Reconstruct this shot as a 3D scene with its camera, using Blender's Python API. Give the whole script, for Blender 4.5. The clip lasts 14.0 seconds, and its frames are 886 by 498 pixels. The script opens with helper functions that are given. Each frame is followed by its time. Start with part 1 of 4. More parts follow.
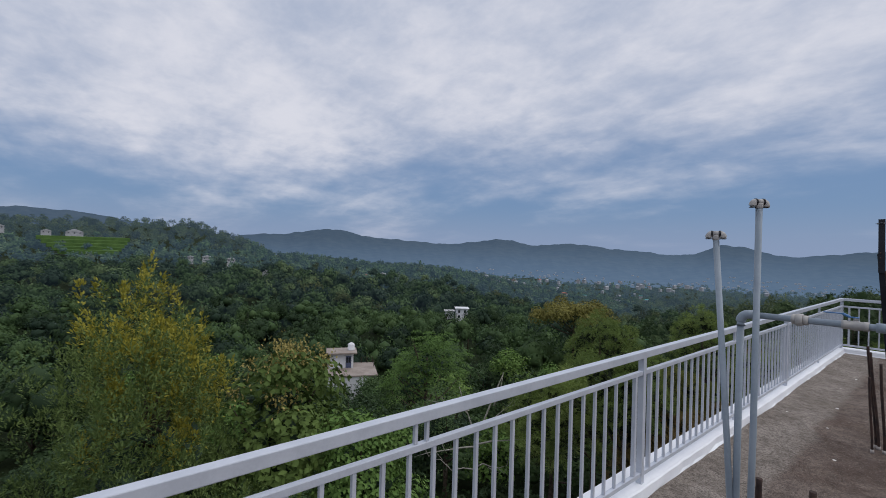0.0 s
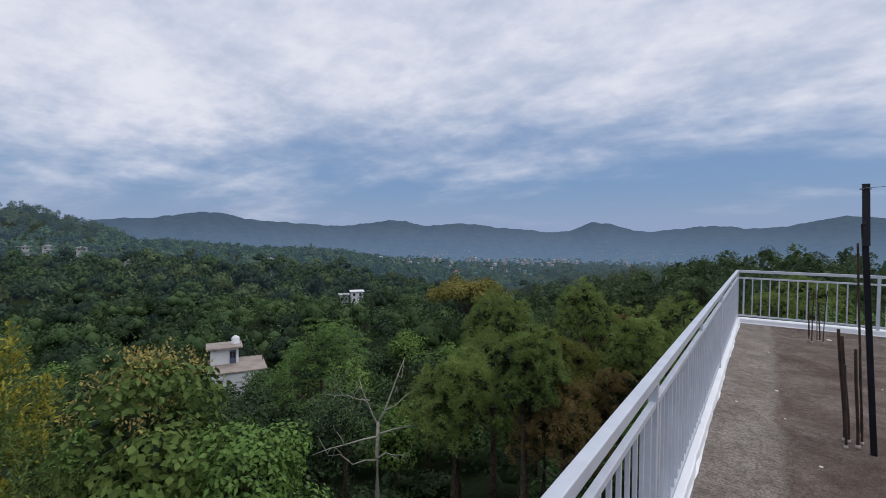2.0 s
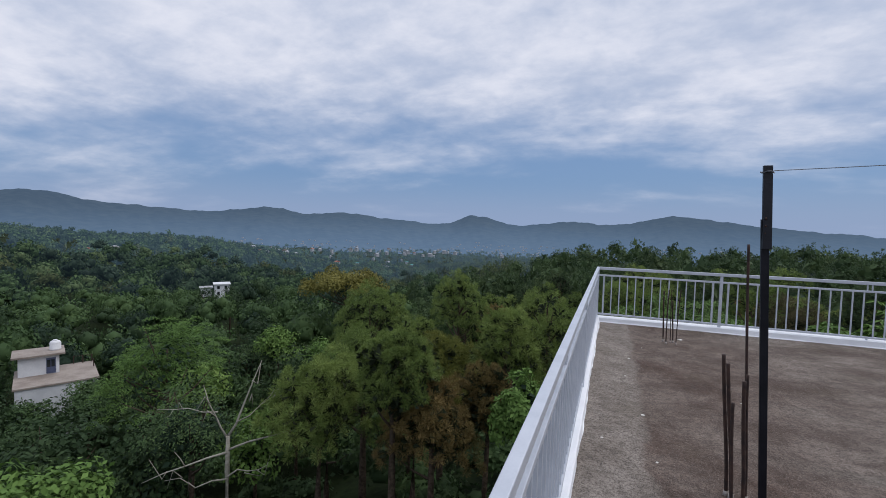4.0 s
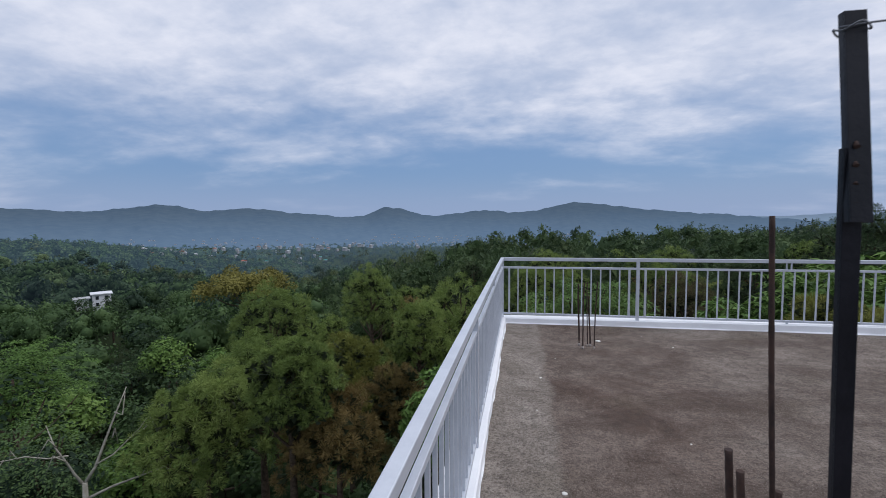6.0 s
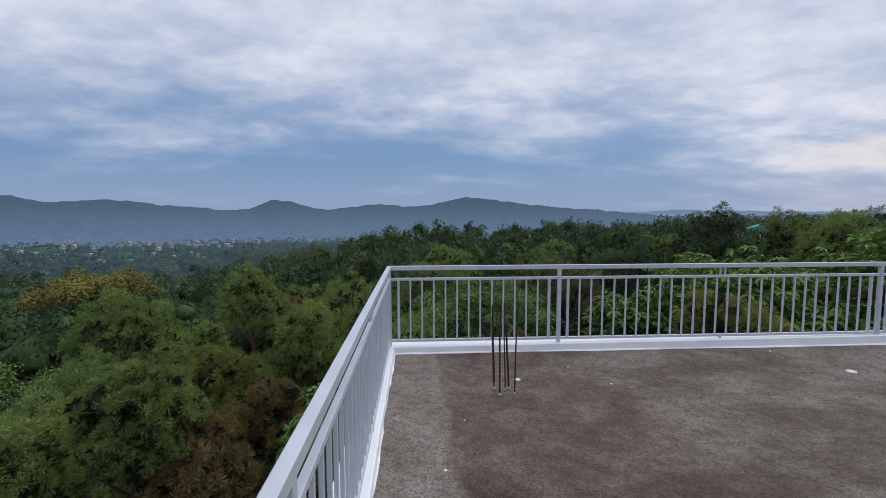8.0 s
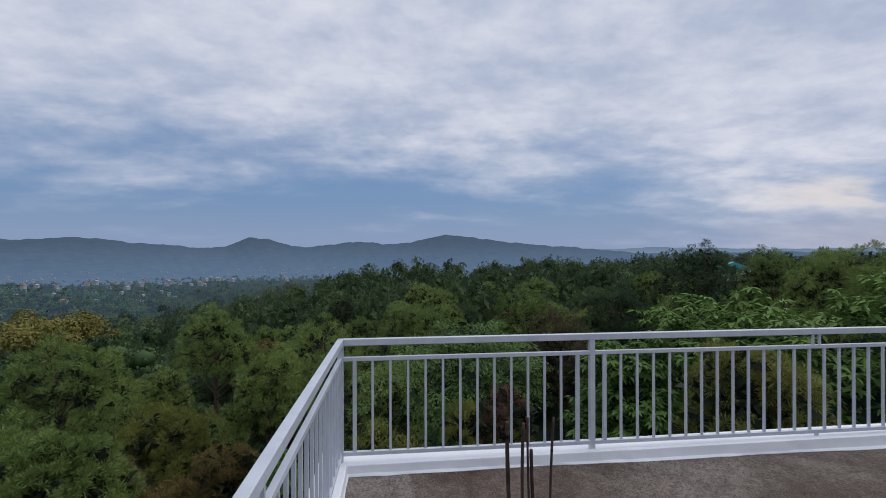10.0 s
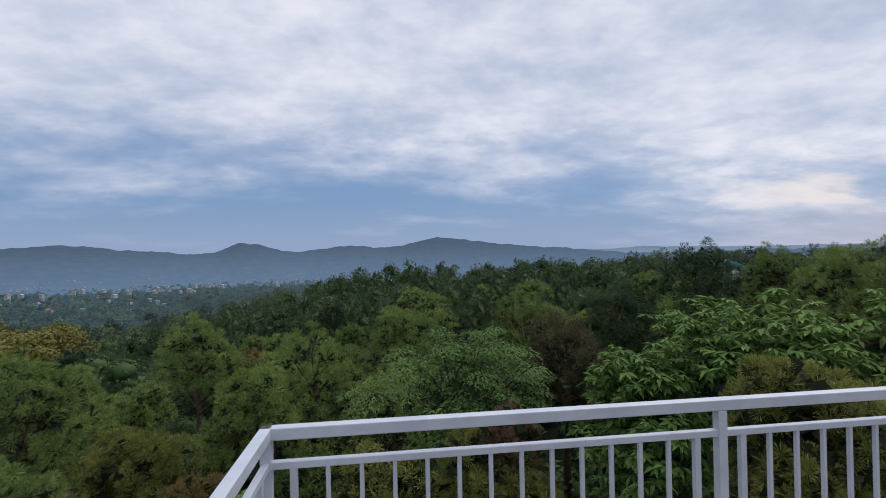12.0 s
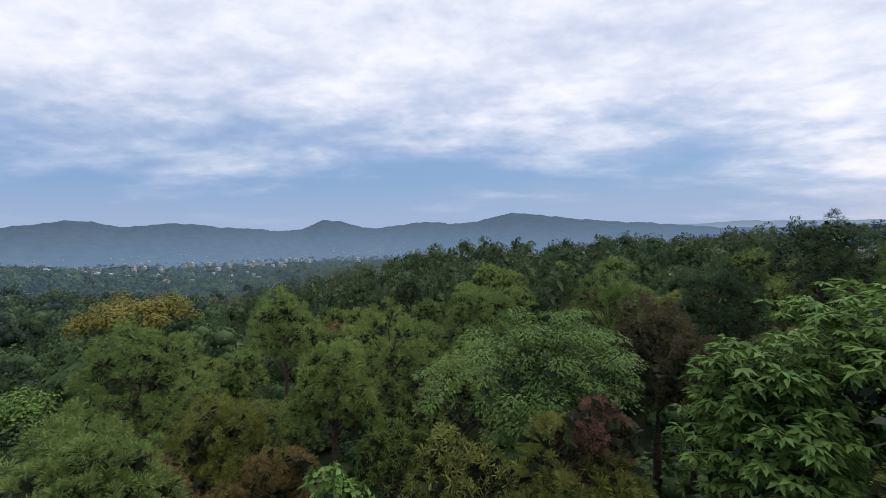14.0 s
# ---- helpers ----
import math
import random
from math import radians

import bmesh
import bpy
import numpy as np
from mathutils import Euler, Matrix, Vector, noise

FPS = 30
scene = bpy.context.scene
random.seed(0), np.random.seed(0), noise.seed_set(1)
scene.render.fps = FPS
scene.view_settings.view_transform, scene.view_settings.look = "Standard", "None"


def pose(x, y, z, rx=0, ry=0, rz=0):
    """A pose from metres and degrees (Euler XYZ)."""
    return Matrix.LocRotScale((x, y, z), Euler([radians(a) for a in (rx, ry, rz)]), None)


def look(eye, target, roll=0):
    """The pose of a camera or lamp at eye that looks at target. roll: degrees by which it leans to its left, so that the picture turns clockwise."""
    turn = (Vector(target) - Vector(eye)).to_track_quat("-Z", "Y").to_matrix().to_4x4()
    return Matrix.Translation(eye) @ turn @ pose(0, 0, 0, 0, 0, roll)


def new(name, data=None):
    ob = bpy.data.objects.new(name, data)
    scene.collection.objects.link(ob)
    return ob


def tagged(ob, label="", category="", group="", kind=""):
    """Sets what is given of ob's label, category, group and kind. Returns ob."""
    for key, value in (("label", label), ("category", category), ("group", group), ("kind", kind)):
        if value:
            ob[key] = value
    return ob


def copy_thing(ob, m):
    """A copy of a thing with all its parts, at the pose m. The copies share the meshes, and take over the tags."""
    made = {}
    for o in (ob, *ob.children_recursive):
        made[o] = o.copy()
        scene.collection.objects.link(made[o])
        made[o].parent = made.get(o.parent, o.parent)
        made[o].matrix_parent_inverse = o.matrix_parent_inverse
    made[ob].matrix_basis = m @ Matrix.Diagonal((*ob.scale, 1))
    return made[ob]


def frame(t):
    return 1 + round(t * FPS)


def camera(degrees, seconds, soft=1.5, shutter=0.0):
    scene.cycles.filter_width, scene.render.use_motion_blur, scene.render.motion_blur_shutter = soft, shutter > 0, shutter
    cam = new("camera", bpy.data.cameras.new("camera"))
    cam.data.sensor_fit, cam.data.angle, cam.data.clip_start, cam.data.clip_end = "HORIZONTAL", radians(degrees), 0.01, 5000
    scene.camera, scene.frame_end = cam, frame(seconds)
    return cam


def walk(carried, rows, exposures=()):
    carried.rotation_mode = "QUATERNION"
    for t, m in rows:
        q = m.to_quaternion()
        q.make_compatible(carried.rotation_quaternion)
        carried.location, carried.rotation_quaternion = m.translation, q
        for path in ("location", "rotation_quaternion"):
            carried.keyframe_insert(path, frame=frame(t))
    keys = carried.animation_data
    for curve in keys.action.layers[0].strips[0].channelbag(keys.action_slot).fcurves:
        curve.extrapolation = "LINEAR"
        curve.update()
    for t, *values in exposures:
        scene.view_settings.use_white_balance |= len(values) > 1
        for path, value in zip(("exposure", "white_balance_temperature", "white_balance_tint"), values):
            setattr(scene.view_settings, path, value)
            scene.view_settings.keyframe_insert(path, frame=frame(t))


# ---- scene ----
cam = camera(89.3, 14.0, soft=0.7, shutter=0.25)
PATH = [
    (0, (1.482, -11.075, 1.657), (-0.033, -9.770, 1.668), 1.6),
    (0.5, (1.174, -10.945, 1.657), (-0.252, -9.543, 1.626), 1.5),
    (1, (0.892, -10.751, 1.639), (-0.550, -9.366, 1.587), 1.1),
    (1.5, (0.616, -10.529, 1.666), (-0.745, -9.065, 1.603), 0.5),
    (2, (0.439, -10.246, 1.650), (-0.728, -8.623, 1.584), 0.3),
    (2.5, (0.328, -9.862, 1.662), (-0.766, -8.189, 1.589), 0.2),
    (3, (0.208, -9.497, 1.657), (-0.710, -7.722, 1.586), 2.2),
    (5.5, (0.342, -7.364, 1.620), (-0.147, -5.429, 1.493), -0.9),
    (6, (0.325, -6.909, 1.594), (-0.024, -4.944, 1.460), -0.4),
    (6.5, (0.289, -6.469, 1.587), (0.034, -4.490, 1.444), -0.3),
    (7, (0.335, -6.013, 1.606), (0.100, -4.033, 1.452), -1.1),
    (7.5, (0.321, -5.517, 1.591), (0.267, -3.525, 1.422), 0.3),
    (8, (0.347, -5.087, 1.602), (0.460, -3.096, 1.440), -0.1),
    (8.5, (0.411, -4.661, 1.622), (0.547, -2.671, 1.483), -0.4),
    (9, (0.398, -4.236, 1.634), (0.617, -2.251, 1.544), -0.5),
    (11.5, (0.531, -2.291, 1.699), (0.707, -0.300, 1.767), 0.6),
    (12, (0.517, -1.882, 1.680), (0.759, 0.103, 1.695), -1.1),
    (12.5, (0.492, -1.516, 1.681), (1.021, 0.413, 1.684), -0.4),
    (13, (0.475, -1.205, 1.677), (0.896, 0.750, 1.663), -0.6),
    (13.5, (0.480, -0.950, 1.665), (0.584, 1.046, 1.600), -2.1),
    (14, (0.485, -0.770, 1.670), (0.393, 1.226, 1.585), -1.3),
]
walk(cam, [(t, look(eye, target, roll)) for t, eye, target, roll in PATH], [(0, -0.2, 6500, 10), (0.4, -0.02, 6500, 10), (1.0, -0.02, 6500, 10), (3.0, -0.03, 6450, 10), (6.0, 0.03, 6350, 10), (7.5, 0.03, 6350, 10), (8.5, -0.15, 6400, 10), (9.0, -0.17, 6400, 10), (11.5, -0.16, 6450, 10), (12.0, 0.03, 6500, 10), (12.5, 0.03, 6500, 10), (13.0, 0.02, 6500, 10), (13.2, 0.22, 6650, 10), (13.5, 0.56, 6800, 10), (13.75, 0.48, 6800, 10), (14.0, 0.33, 6650, 10)])

# ---- sky and sun: an overcast evening ----
world = bpy.data.worlds.new("overcast_sky")
scene.world = world
world.use_nodes = True


class Graph:
    """Small helper to write node graphs in few lines."""

    def __init__(self, tree):
        self.tree = tree
        self.nodes = tree.nodes
        self.nodes.clear()

    def add(self, kind, settings=None, **inputs):
        n = self.nodes.new(kind)
        s = settings or {}
        if "operation" in s:
            n.operation = s["operation"]
        if "use_clamp" in s:
            n.use_clamp = s["use_clamp"]
        if "interpolation_type" in s:
            n.interpolation_type = s["interpolation_type"]
        if "data_type" in s:
            n.data_type, n.blend_type = s["data_type"], s["blend_type"]
        if "sky_type" in s:
            n.sky_type, n.sun_disc = s["sky_type"], s["sun_disc"]
            n.sun_elevation, n.sun_rotation = s["sun_elevation"], s["sun_rotation"]
        for k, v in inputs.items():
            self.put(n, k, v)
        return n

    def put(self, n, k, v):
        sock = n.inputs[int(k[1:])] if k[0] == "i" and k[1:].isdigit() else n.inputs[k.replace("_", " ")]
        if isinstance(v, bpy.types.NodeSocket):
            self.tree.links.new(v, sock)
        else:
            sock.default_value = v

    def math(self, op, a, b=0.0, clamp=False):
        return self.add("ShaderNodeMath", {"operation": op, "use_clamp": clamp}, i0=a, i1=b).outputs[0]

    def ramp(self, fac, stops):
        n = self.add("ShaderNodeValToRGB", i0=fac)
        el = n.color_ramp.elements
        while len(el) < len(stops):
            el.new(0.5)
        for e, (p, c) in zip(el, stops):
            e.position = p
            e.color = (*c, 1) if len(c) == 3 else c
        return n.outputs[0]

    def step(self, v, lo, hi, a=0.0, b=1.0):
        n = self.add("ShaderNodeMapRange", {"interpolation_type": "SMOOTHSTEP"}, i0=v, i1=lo, i2=hi, i3=a, i4=b)
        return n.outputs[0]

    def mix(self, fac, a, b, blend="MIX"):
        n = self.add("ShaderNodeMix", {"data_type": "RGBA", "blend_type": blend}, i0=fac)
        self.put(n, "i6", a)
        self.put(n, "i7", b)
        return n.outputs[2]

    def noise(self, vec, scale, detail=4.0, rough=0.5, distort=0.0):
        return self.add("ShaderNodeTexNoise", None, Vector=vec, Scale=scale, Detail=detail, Roughness=rough, Distortion=distort).outputs[0]


SUN_UP, SUN_TURN = radians(58), radians(60)
g = Graph(world.node_tree)
sky = g.add("ShaderNodeTexSky", {"sky_type": "NISHITA", "sun_disc": False, "sun_elevation": SUN_UP, "sun_rotation": SUN_TURN})
coord = g.add("ShaderNodeTexCoord").outputs["Generated"]
sep = g.add("ShaderNodeSeparateXYZ", None, i0=coord)
up = g.math("MAXIMUM", sep.outputs[2], 0.0)
den = g.math("ADD", up, 0.22)
deck = g.add("ShaderNodeCombineXYZ", None, X=g.math("DIVIDE", sep.outputs[0], den), Y=g.math("DIVIDE", sep.outputs[1], den), Z=0.0).outputs[0]
turned = g.add("ShaderNodeMapping", None, Vector=deck, Rotation=(0, 0, radians(16)), Scale=(0.78, 1.12, 1.0), Location=(0.6, 0.35, 0)).outputs[0]
broad = g.noise(turned, 0.9, 2.0, 0.45, 0.0)
mid = g.noise(turned, 2.3, 5.0, 0.52, 0.15)
fine = g.noise(deck, 6.5, 5.0, 0.6, 0.2)
ripple = g.noise(turned, 15.0, 3.0, 0.6, 0.4)
body = g.math("ADD", g.math("MULTIPLY", broad, 0.75), g.math("MULTIPLY", mid, 0.4))
body = g.math("ADD", body, g.math("MULTIPLY", fine, 0.11))
cover = g.math("ADD", body, g.step(up, 0.04, 0.34, -0.10, 0.38))
north = g.add("ShaderNodeVectorMath", {"operation": "DOT_PRODUCT"}, i0=coord, i1=(-0.14, 0.99, 0.0)).outputs["Value"]
rift = g.math("MULTIPLY", g.step(north, 0.66, 0.96), g.step(up, 0.34, 0.20))
cover = g.math("ADD", cover, g.math("MULTIPLY", sep.outputs[0], 0.07))
cover = g.math("ADD", cover, g.math("MULTIPLY", rift, -0.17))
cloud = g.step(cover, 0.38, 0.86)
lit = g.step(g.math("ADD", g.math("ADD", g.math("MULTIPLY", mid, 0.5), g.math("MULTIPLY", broad, 0.32)), g.math("ADD", g.math("MULTIPLY", fine, 0.28), g.math("MULTIPLY", ripple, 0.09))), 0.43, 0.76)
grey = g.mix(lit, (0.455, 0.525, 0.685, 1), (0.785, 0.80, 0.89, 1))
clear = g.mix(1.0, sky.outputs[0], (0.07, 0.07, 0.07, 1), "MULTIPLY")
blue = g.mix(0.25, (0.19, 0.325, 0.58, 1), clear)
air = g.mix(cloud, blue, grey)
veil = g.step(up, 0.0, 0.11, 0.75, 0.0)
warm_side = g.step(g.add("ShaderNodeVectorMath", {"operation": "DOT_PRODUCT"}, i0=coord, i1=(0.9, 0.43, 0.0)).outputs["Value"], 0.86, 1.0)
low = g.mix(g.math("MULTIPLY", warm_side, 0.7), (0.31, 0.39, 0.57, 1), (0.62, 0.58, 0.64, 1))
air = g.mix(veil, air, low)
glow = g.math("MULTIPLY", warm_side, g.math("MULTIPLY", g.step(up, 0.04, 0.09), g.step(up, 0.17, 0.10)))
air = g.mix(g.math("MULTIPLY", g.math("MULTIPLY", glow, 0.7), g.step(mid, 0.42, 0.62)), air, (0.95, 0.82, 0.70, 1))
bg = g.add("ShaderNodeBackground", None, Color=air, Strength=1.0)
g.add("ShaderNodeOutputWorld", None, Surface=bg.outputs[0])

sun = new("sun", bpy.data.lights.new("sun", "SUN"))
sun.data.energy, sun.data.angle, sun.data.color = 1.5, radians(70), (1.0, 0.97, 0.93)
sun.matrix_world = look((200 * math.sin(SUN_TURN) * math.cos(SUN_UP), 200 * math.cos(SUN_TURN) * math.cos(SUN_UP), 200 * math.sin(SUN_UP)), (0, 0, 0))


# ---- materials ----
def surface(name, build):
    m = bpy.data.materials.new(name)
    m.use_nodes = True
    gg = Graph(m.node_tree)
    out = gg.add("ShaderNodeOutputMaterial")
    gg.put(out, "Surface", build(gg))
    return m


def where(gg):
    return gg.add("ShaderNodeNewGeometry").outputs["Position"]


def shade(gg, color, rough=0.5, metal=0.0, bump=None, strength=0.3, dist=0.01, spec=0.5):
    p = gg.add("ShaderNodeBsdfPrincipled", None, Base_Color=color, Roughness=rough, Metallic=metal)
    gg.put(p, "Specular_IOR_Level", spec)
    if bump is not None:
        b = gg.add("ShaderNodeBump", None, Strength=strength, Distance=dist, Height=bump)
        gg.put(p, "Normal", b.outputs[0])
    return p.outputs[0]


def speckled(name, a, b, scale, rough=0.6, metal=0.0, fine=40.0, strength=0.2, spec=0.5):
    """A surface that drifts between two colours, with a fine grain."""
    def build(gg):
        p = where(gg)
        n = gg.noise(p, scale, 5, 0.6)
        f = gg.noise(p, fine, 3, 0.6)
        t = gg.step(gg.math("ADD", gg.math("MULTIPLY", n, 0.75), gg.math("MULTIPLY", f, 0.25)), 0.35, 0.65)
        return shade(gg, gg.mix(t, (*a, 1), (*b, 1)), gg.math("ADD", rough, gg.math("MULTIPLY", gg.math("SUBTRACT", f, 0.5), 0.25)), metal, f, strength, 0.004, spec)
    return surface(name, build)


def leafy(name, dark, mid_tone, light, drift=0.12, thin=0.16, air=0.0, own=0.34):
    """Leaves: each one its own tone, each tree and patch a little its own."""
    def build(gg):
        r = gg.add("ShaderNodeNewGeometry")
        o = gg.add("ShaderNodeObjectInfo").outputs["Random"]
        n = gg.noise(r.outputs["Position"], drift, 2, 0.5)
        dusty = [tuple(v * f for v, f in zip(q, (1.1, 1.0, 1.3))) for q in (dark, mid_tone, light)]
        t = gg.math("ADD", gg.math("MULTIPLY", r.outputs["Random Per Island"], own), gg.math("ADD", gg.math("MULTIPLY", o, 0.5 * (0.98 - own)), gg.math("MULTIPLY", gg.step(n, 0.3, 0.7), 0.5 * (0.98 - own))))
        c = gg.ramp(t, ((0.0, dusty[0]), (0.5, dusty[1]), (1.0, dusty[2])))
        p = shade(gg, c, 0.62, spec=0.14)
        tr = gg.add("ShaderNodeBsdfTranslucent", None, Color=c).outputs[0]
        leaf = gg.add("ShaderNodeMixShader", None, i0=thin, i1=p, i2=tr).outputs[0]
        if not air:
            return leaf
        # distant woods: haze put in as a faint blue glow of the leaves
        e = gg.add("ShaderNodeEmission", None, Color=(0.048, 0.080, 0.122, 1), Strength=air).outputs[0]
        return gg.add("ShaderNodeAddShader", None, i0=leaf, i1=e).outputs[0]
    return surface(name, build)


def floor_build(gg):
    p = where(gg)
    s = gg.add("ShaderNodeSeparateXYZ", None, i0=p)
    big = gg.noise(p, 0.55, 4, 0.55, 0.4)
    patch = gg.noise(p, 2.3, 5, 0.6, 0.3)
    grit = gg.noise(p, 48.0, 6, 0.85)
    pebble = gg.noise(p, 170.0, 2, 0.6)
    edge = gg.math("ADD", s.outputs[0], gg.math("MULTIPLY", gg.math("SUBTRACT", patch, 0.5), 0.35))
    stain = gg.math("MULTIPLY", gg.step(edge, 0.52, 0.62), gg.step(edge, 2.9, 1.0, 0.55, 1.0))
    stain = gg.math("MULTIPLY", stain, gg.step(gg.math("ADD", big, gg.math("MULTIPLY", patch, 0.4)), 0.45, 0.85, 1.0, 0.55))
    pale = gg.mix(gg.step(patch, 0.35, 0.7), (0.255, 0.218, 0.187, 1), (0.37, 0.325, 0.285, 1))
    dark = gg.mix(gg.step(patch, 0.3, 0.7), (0.072, 0.041, 0.030, 1), (0.143, 0.090, 0.068, 1))
    c = gg.mix(stain, pale, dark)
    flow = gg.noise(gg.add("ShaderNodeMapping", None, Vector=p, Rotation=(0, 0, radians(32)), Scale=(0.35, 1.1, 1.0)).outputs[0], 1.1, 5, 0.55, 0.6)
    run = gg.math("MULTIPLY", gg.step(flow, 0.50, 0.64), gg.step(s.outputs[0], 0.7, 1.6))
    c = gg.mix(gg.math("MULTIPLY", run, 0.55), c, (0.085, 0.056, 0.044, 1))
    dry = gg.math("MULTIPLY", gg.step(flow, 0.46, 0.34), gg.step(s.outputs[0], 1.2, 2.6))
    c = gg.mix(gg.math("MULTIPLY", dry, 0.35), c, (0.27, 0.275, 0.24, 1))
    moss = gg.math("MULTIPLY", gg.step(gg.noise(p, 0.9, 4, 0.6), 0.55, 0.75), 0.3)
    c = gg.mix(moss, c, (0.13, 0.105, 0.06, 1))
    mottle = gg.noise(p, 11.0, 6, 0.78)
    c = gg.mix(gg.step(mottle, 0.40, 0.56, 0.42, 0.0), c, (0.040, 0.030, 0.025, 1))
    c = gg.mix(gg.step(mottle, 0.55, 0.70, 0.0, 0.35), c, (0.27, 0.215, 0.175, 1))
    c = gg.mix(gg.step(grit, 0.42, 0.54, 0.66, 0.0), c, (0.034, 0.023, 0.018, 1))
    c = gg.mix(gg.step(pebble, 0.60, 0.70, 0.0, 0.8), c, (0.46, 0.42, 0.38, 1))
    return shade(gg, c, 0.9, 0.0, gg.math("ADD", grit, gg.math("MULTIPLY", pebble, 0.5)), 0.9, 0.01, 0.2)


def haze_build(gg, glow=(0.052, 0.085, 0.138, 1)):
    # far wooded hills: haze of several kilometres of damp air painted as surface glow
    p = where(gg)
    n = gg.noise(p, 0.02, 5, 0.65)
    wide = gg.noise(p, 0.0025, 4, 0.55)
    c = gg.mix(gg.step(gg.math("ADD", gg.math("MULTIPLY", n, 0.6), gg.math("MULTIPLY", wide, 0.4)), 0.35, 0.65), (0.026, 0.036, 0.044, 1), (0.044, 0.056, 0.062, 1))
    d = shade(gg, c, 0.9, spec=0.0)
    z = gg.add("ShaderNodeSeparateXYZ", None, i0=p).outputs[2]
    # the painted haze glows stronger towards the foot of the hills
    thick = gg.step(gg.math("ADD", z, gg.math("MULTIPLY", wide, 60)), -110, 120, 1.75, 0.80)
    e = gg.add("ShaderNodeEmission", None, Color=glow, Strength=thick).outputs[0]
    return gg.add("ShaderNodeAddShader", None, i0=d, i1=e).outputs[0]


def ground_build(gg):
    # coloured near black, so that gaps between the trees read as shade
    p = where(gg)
    n = gg.noise(p, 0.12, 6, 0.65)
    f = gg.noise(p, 1.5, 4, 0.6)
    t = gg.step(gg.math("ADD", gg.math("MULTIPLY", n, 0.6), gg.math("MULTIPLY", f, 0.4)), 0.3, 0.7)
    return shade(gg, gg.mix(t, (0.010, 0.016, 0.008, 1), (0.030, 0.045, 0.016, 1)), 0.95, 0.0, n, 0.8, 0.5, 0.1)


M_FLOOR = surface("weathered_concrete", floor_build)
M_WHITE = speckled("white_wall_paint", (0.87, 0.88, 0.90), (0.80, 0.81, 0.84), 3.0, 0.7, fine=60, strength=0.15)
M_STEEL = speckled("silver_painted_steel", (0.50, 0.53, 0.59), (0.58, 0.61, 0.67), 6.0, 0.36, 0.15, fine=90, strength=0.08)
M_PIPE = speckled("grey_plastic_pipe", (0.23, 0.28, 0.33), (0.30, 0.35, 0.40), 5.0, 0.55, fine=60, strength=0.1)
M_FITTING = speckled("dusty_grey_fitting", (0.35, 0.34, 0.33), (0.45, 0.43, 0.40), 18.0, 0.6, fine=80, strength=0.12)
M_LEVER = speckled("blue_enamel", (0.05, 0.16, 0.36), (0.08, 0.22, 0.45), 20.0, 0.4)
M_BLACK = speckled("black_painted_steel", (0.004, 0.005, 0.009), (0.011, 0.012, 0.018), 8.0, 0.45, 0.0, fine=70, strength=0.25, spec=0.3)
M_RUST = speckled("rusty_bar", (0.022, 0.014, 0.013), (0.065, 0.035, 0.026), 14.0, 0.85, 0.1, fine=120, strength=0.5)
M_MORTAR = speckled("mortar_crust", (0.34, 0.30, 0.27), (0.45, 0.41, 0.38), 30.0, 0.9)
M_CHIP = speckled("pale_lime", (0.62, 0.60, 0.56), (0.72, 0.70, 0.66), 30.0, 0.8)
M_WIRE = speckled("grey_cable", (0.10, 0.11, 0.13), (0.14, 0.15, 0.17), 8.0, 0.5)
M_GROUND = surface("shade_dark_forest_floor", ground_build)
M_HILL = surface("haze_glow_far_woods", haze_build)
M_RANGE = surface("haze_glow_far_range", lambda gg: haze_build(gg, (0.13, 0.18, 0.26, 1)))
M_BARK = speckled("brown_bark", (0.05, 0.038, 0.028), (0.13, 0.10, 0.075), 6.0, 0.9, fine=30, strength=0.8, spec=0.1)
M_PALEBARK = speckled("bleached_wood", (0.27, 0.255, 0.21), (0.40, 0.38, 0.33), 6.0, 0.8, fine=30, strength=0.5, spec=0.1)
M_LEAF = leafy("green_leaves", (0.026, 0.054, 0.018), (0.060, 0.115, 0.033), (0.125, 0.205, 0.058))
M_DEEP = leafy("deep_green_leaves", (0.018, 0.038, 0.014), (0.036, 0.07, 0.022), (0.07, 0.115, 0.035))
M_TEAK = leafy("broad_teak_leaves", (0.062, 0.108, 0.022), (0.130, 0.210, 0.042), (0.25, 0.33, 0.085))
# a tree tone of its own; also paints the shade inside leafy crowns
M_SHADE = leafy("blue_green_and_inner_shade_leaves", (0.012, 0.028, 0.013), (0.024, 0.050, 0.022), (0.048, 0.085, 0.036))
M_BRIGHT = leafy("fresh_green_leaves", (0.056, 0.122, 0.023), (0.115, 0.218, 0.041), (0.20, 0.32, 0.068))
M_SOFT = leafy("soft_green_leaves", (0.056, 0.118, 0.025), (0.115, 0.212, 0.044), (0.19, 0.305, 0.070))
M_OLIVE = leafy("olive_leaves", (0.080, 0.104, 0.019), (0.165, 0.198, 0.036), (0.275, 0.305, 0.064), own=0.42)
M_YELLOW = leafy("yellow_shoots", (0.2, 0.21, 0.025), (0.33, 0.33, 0.04), (0.5, 0.46, 0.06))
M_FEATHER = leafy("feathery_leaves", (0.044, 0.080, 0.020), (0.098, 0.158, 0.036), (0.18, 0.26, 0.058))
M_CREAM = leafy("cream_panicles", (0.20, 0.185, 0.05), (0.34, 0.31, 0.08), (0.48, 0.44, 0.13))
M_NEEDLE = leafy("pine_needles", (0.078, 0.132, 0.030), (0.165, 0.252, 0.052), (0.28, 0.38, 0.086), own=0.42)
M_DARKPINE = leafy("dark_pine_needles", (0.018, 0.042, 0.018), (0.055, 0.098, 0.034), (0.14, 0.20, 0.064), own=0.42)
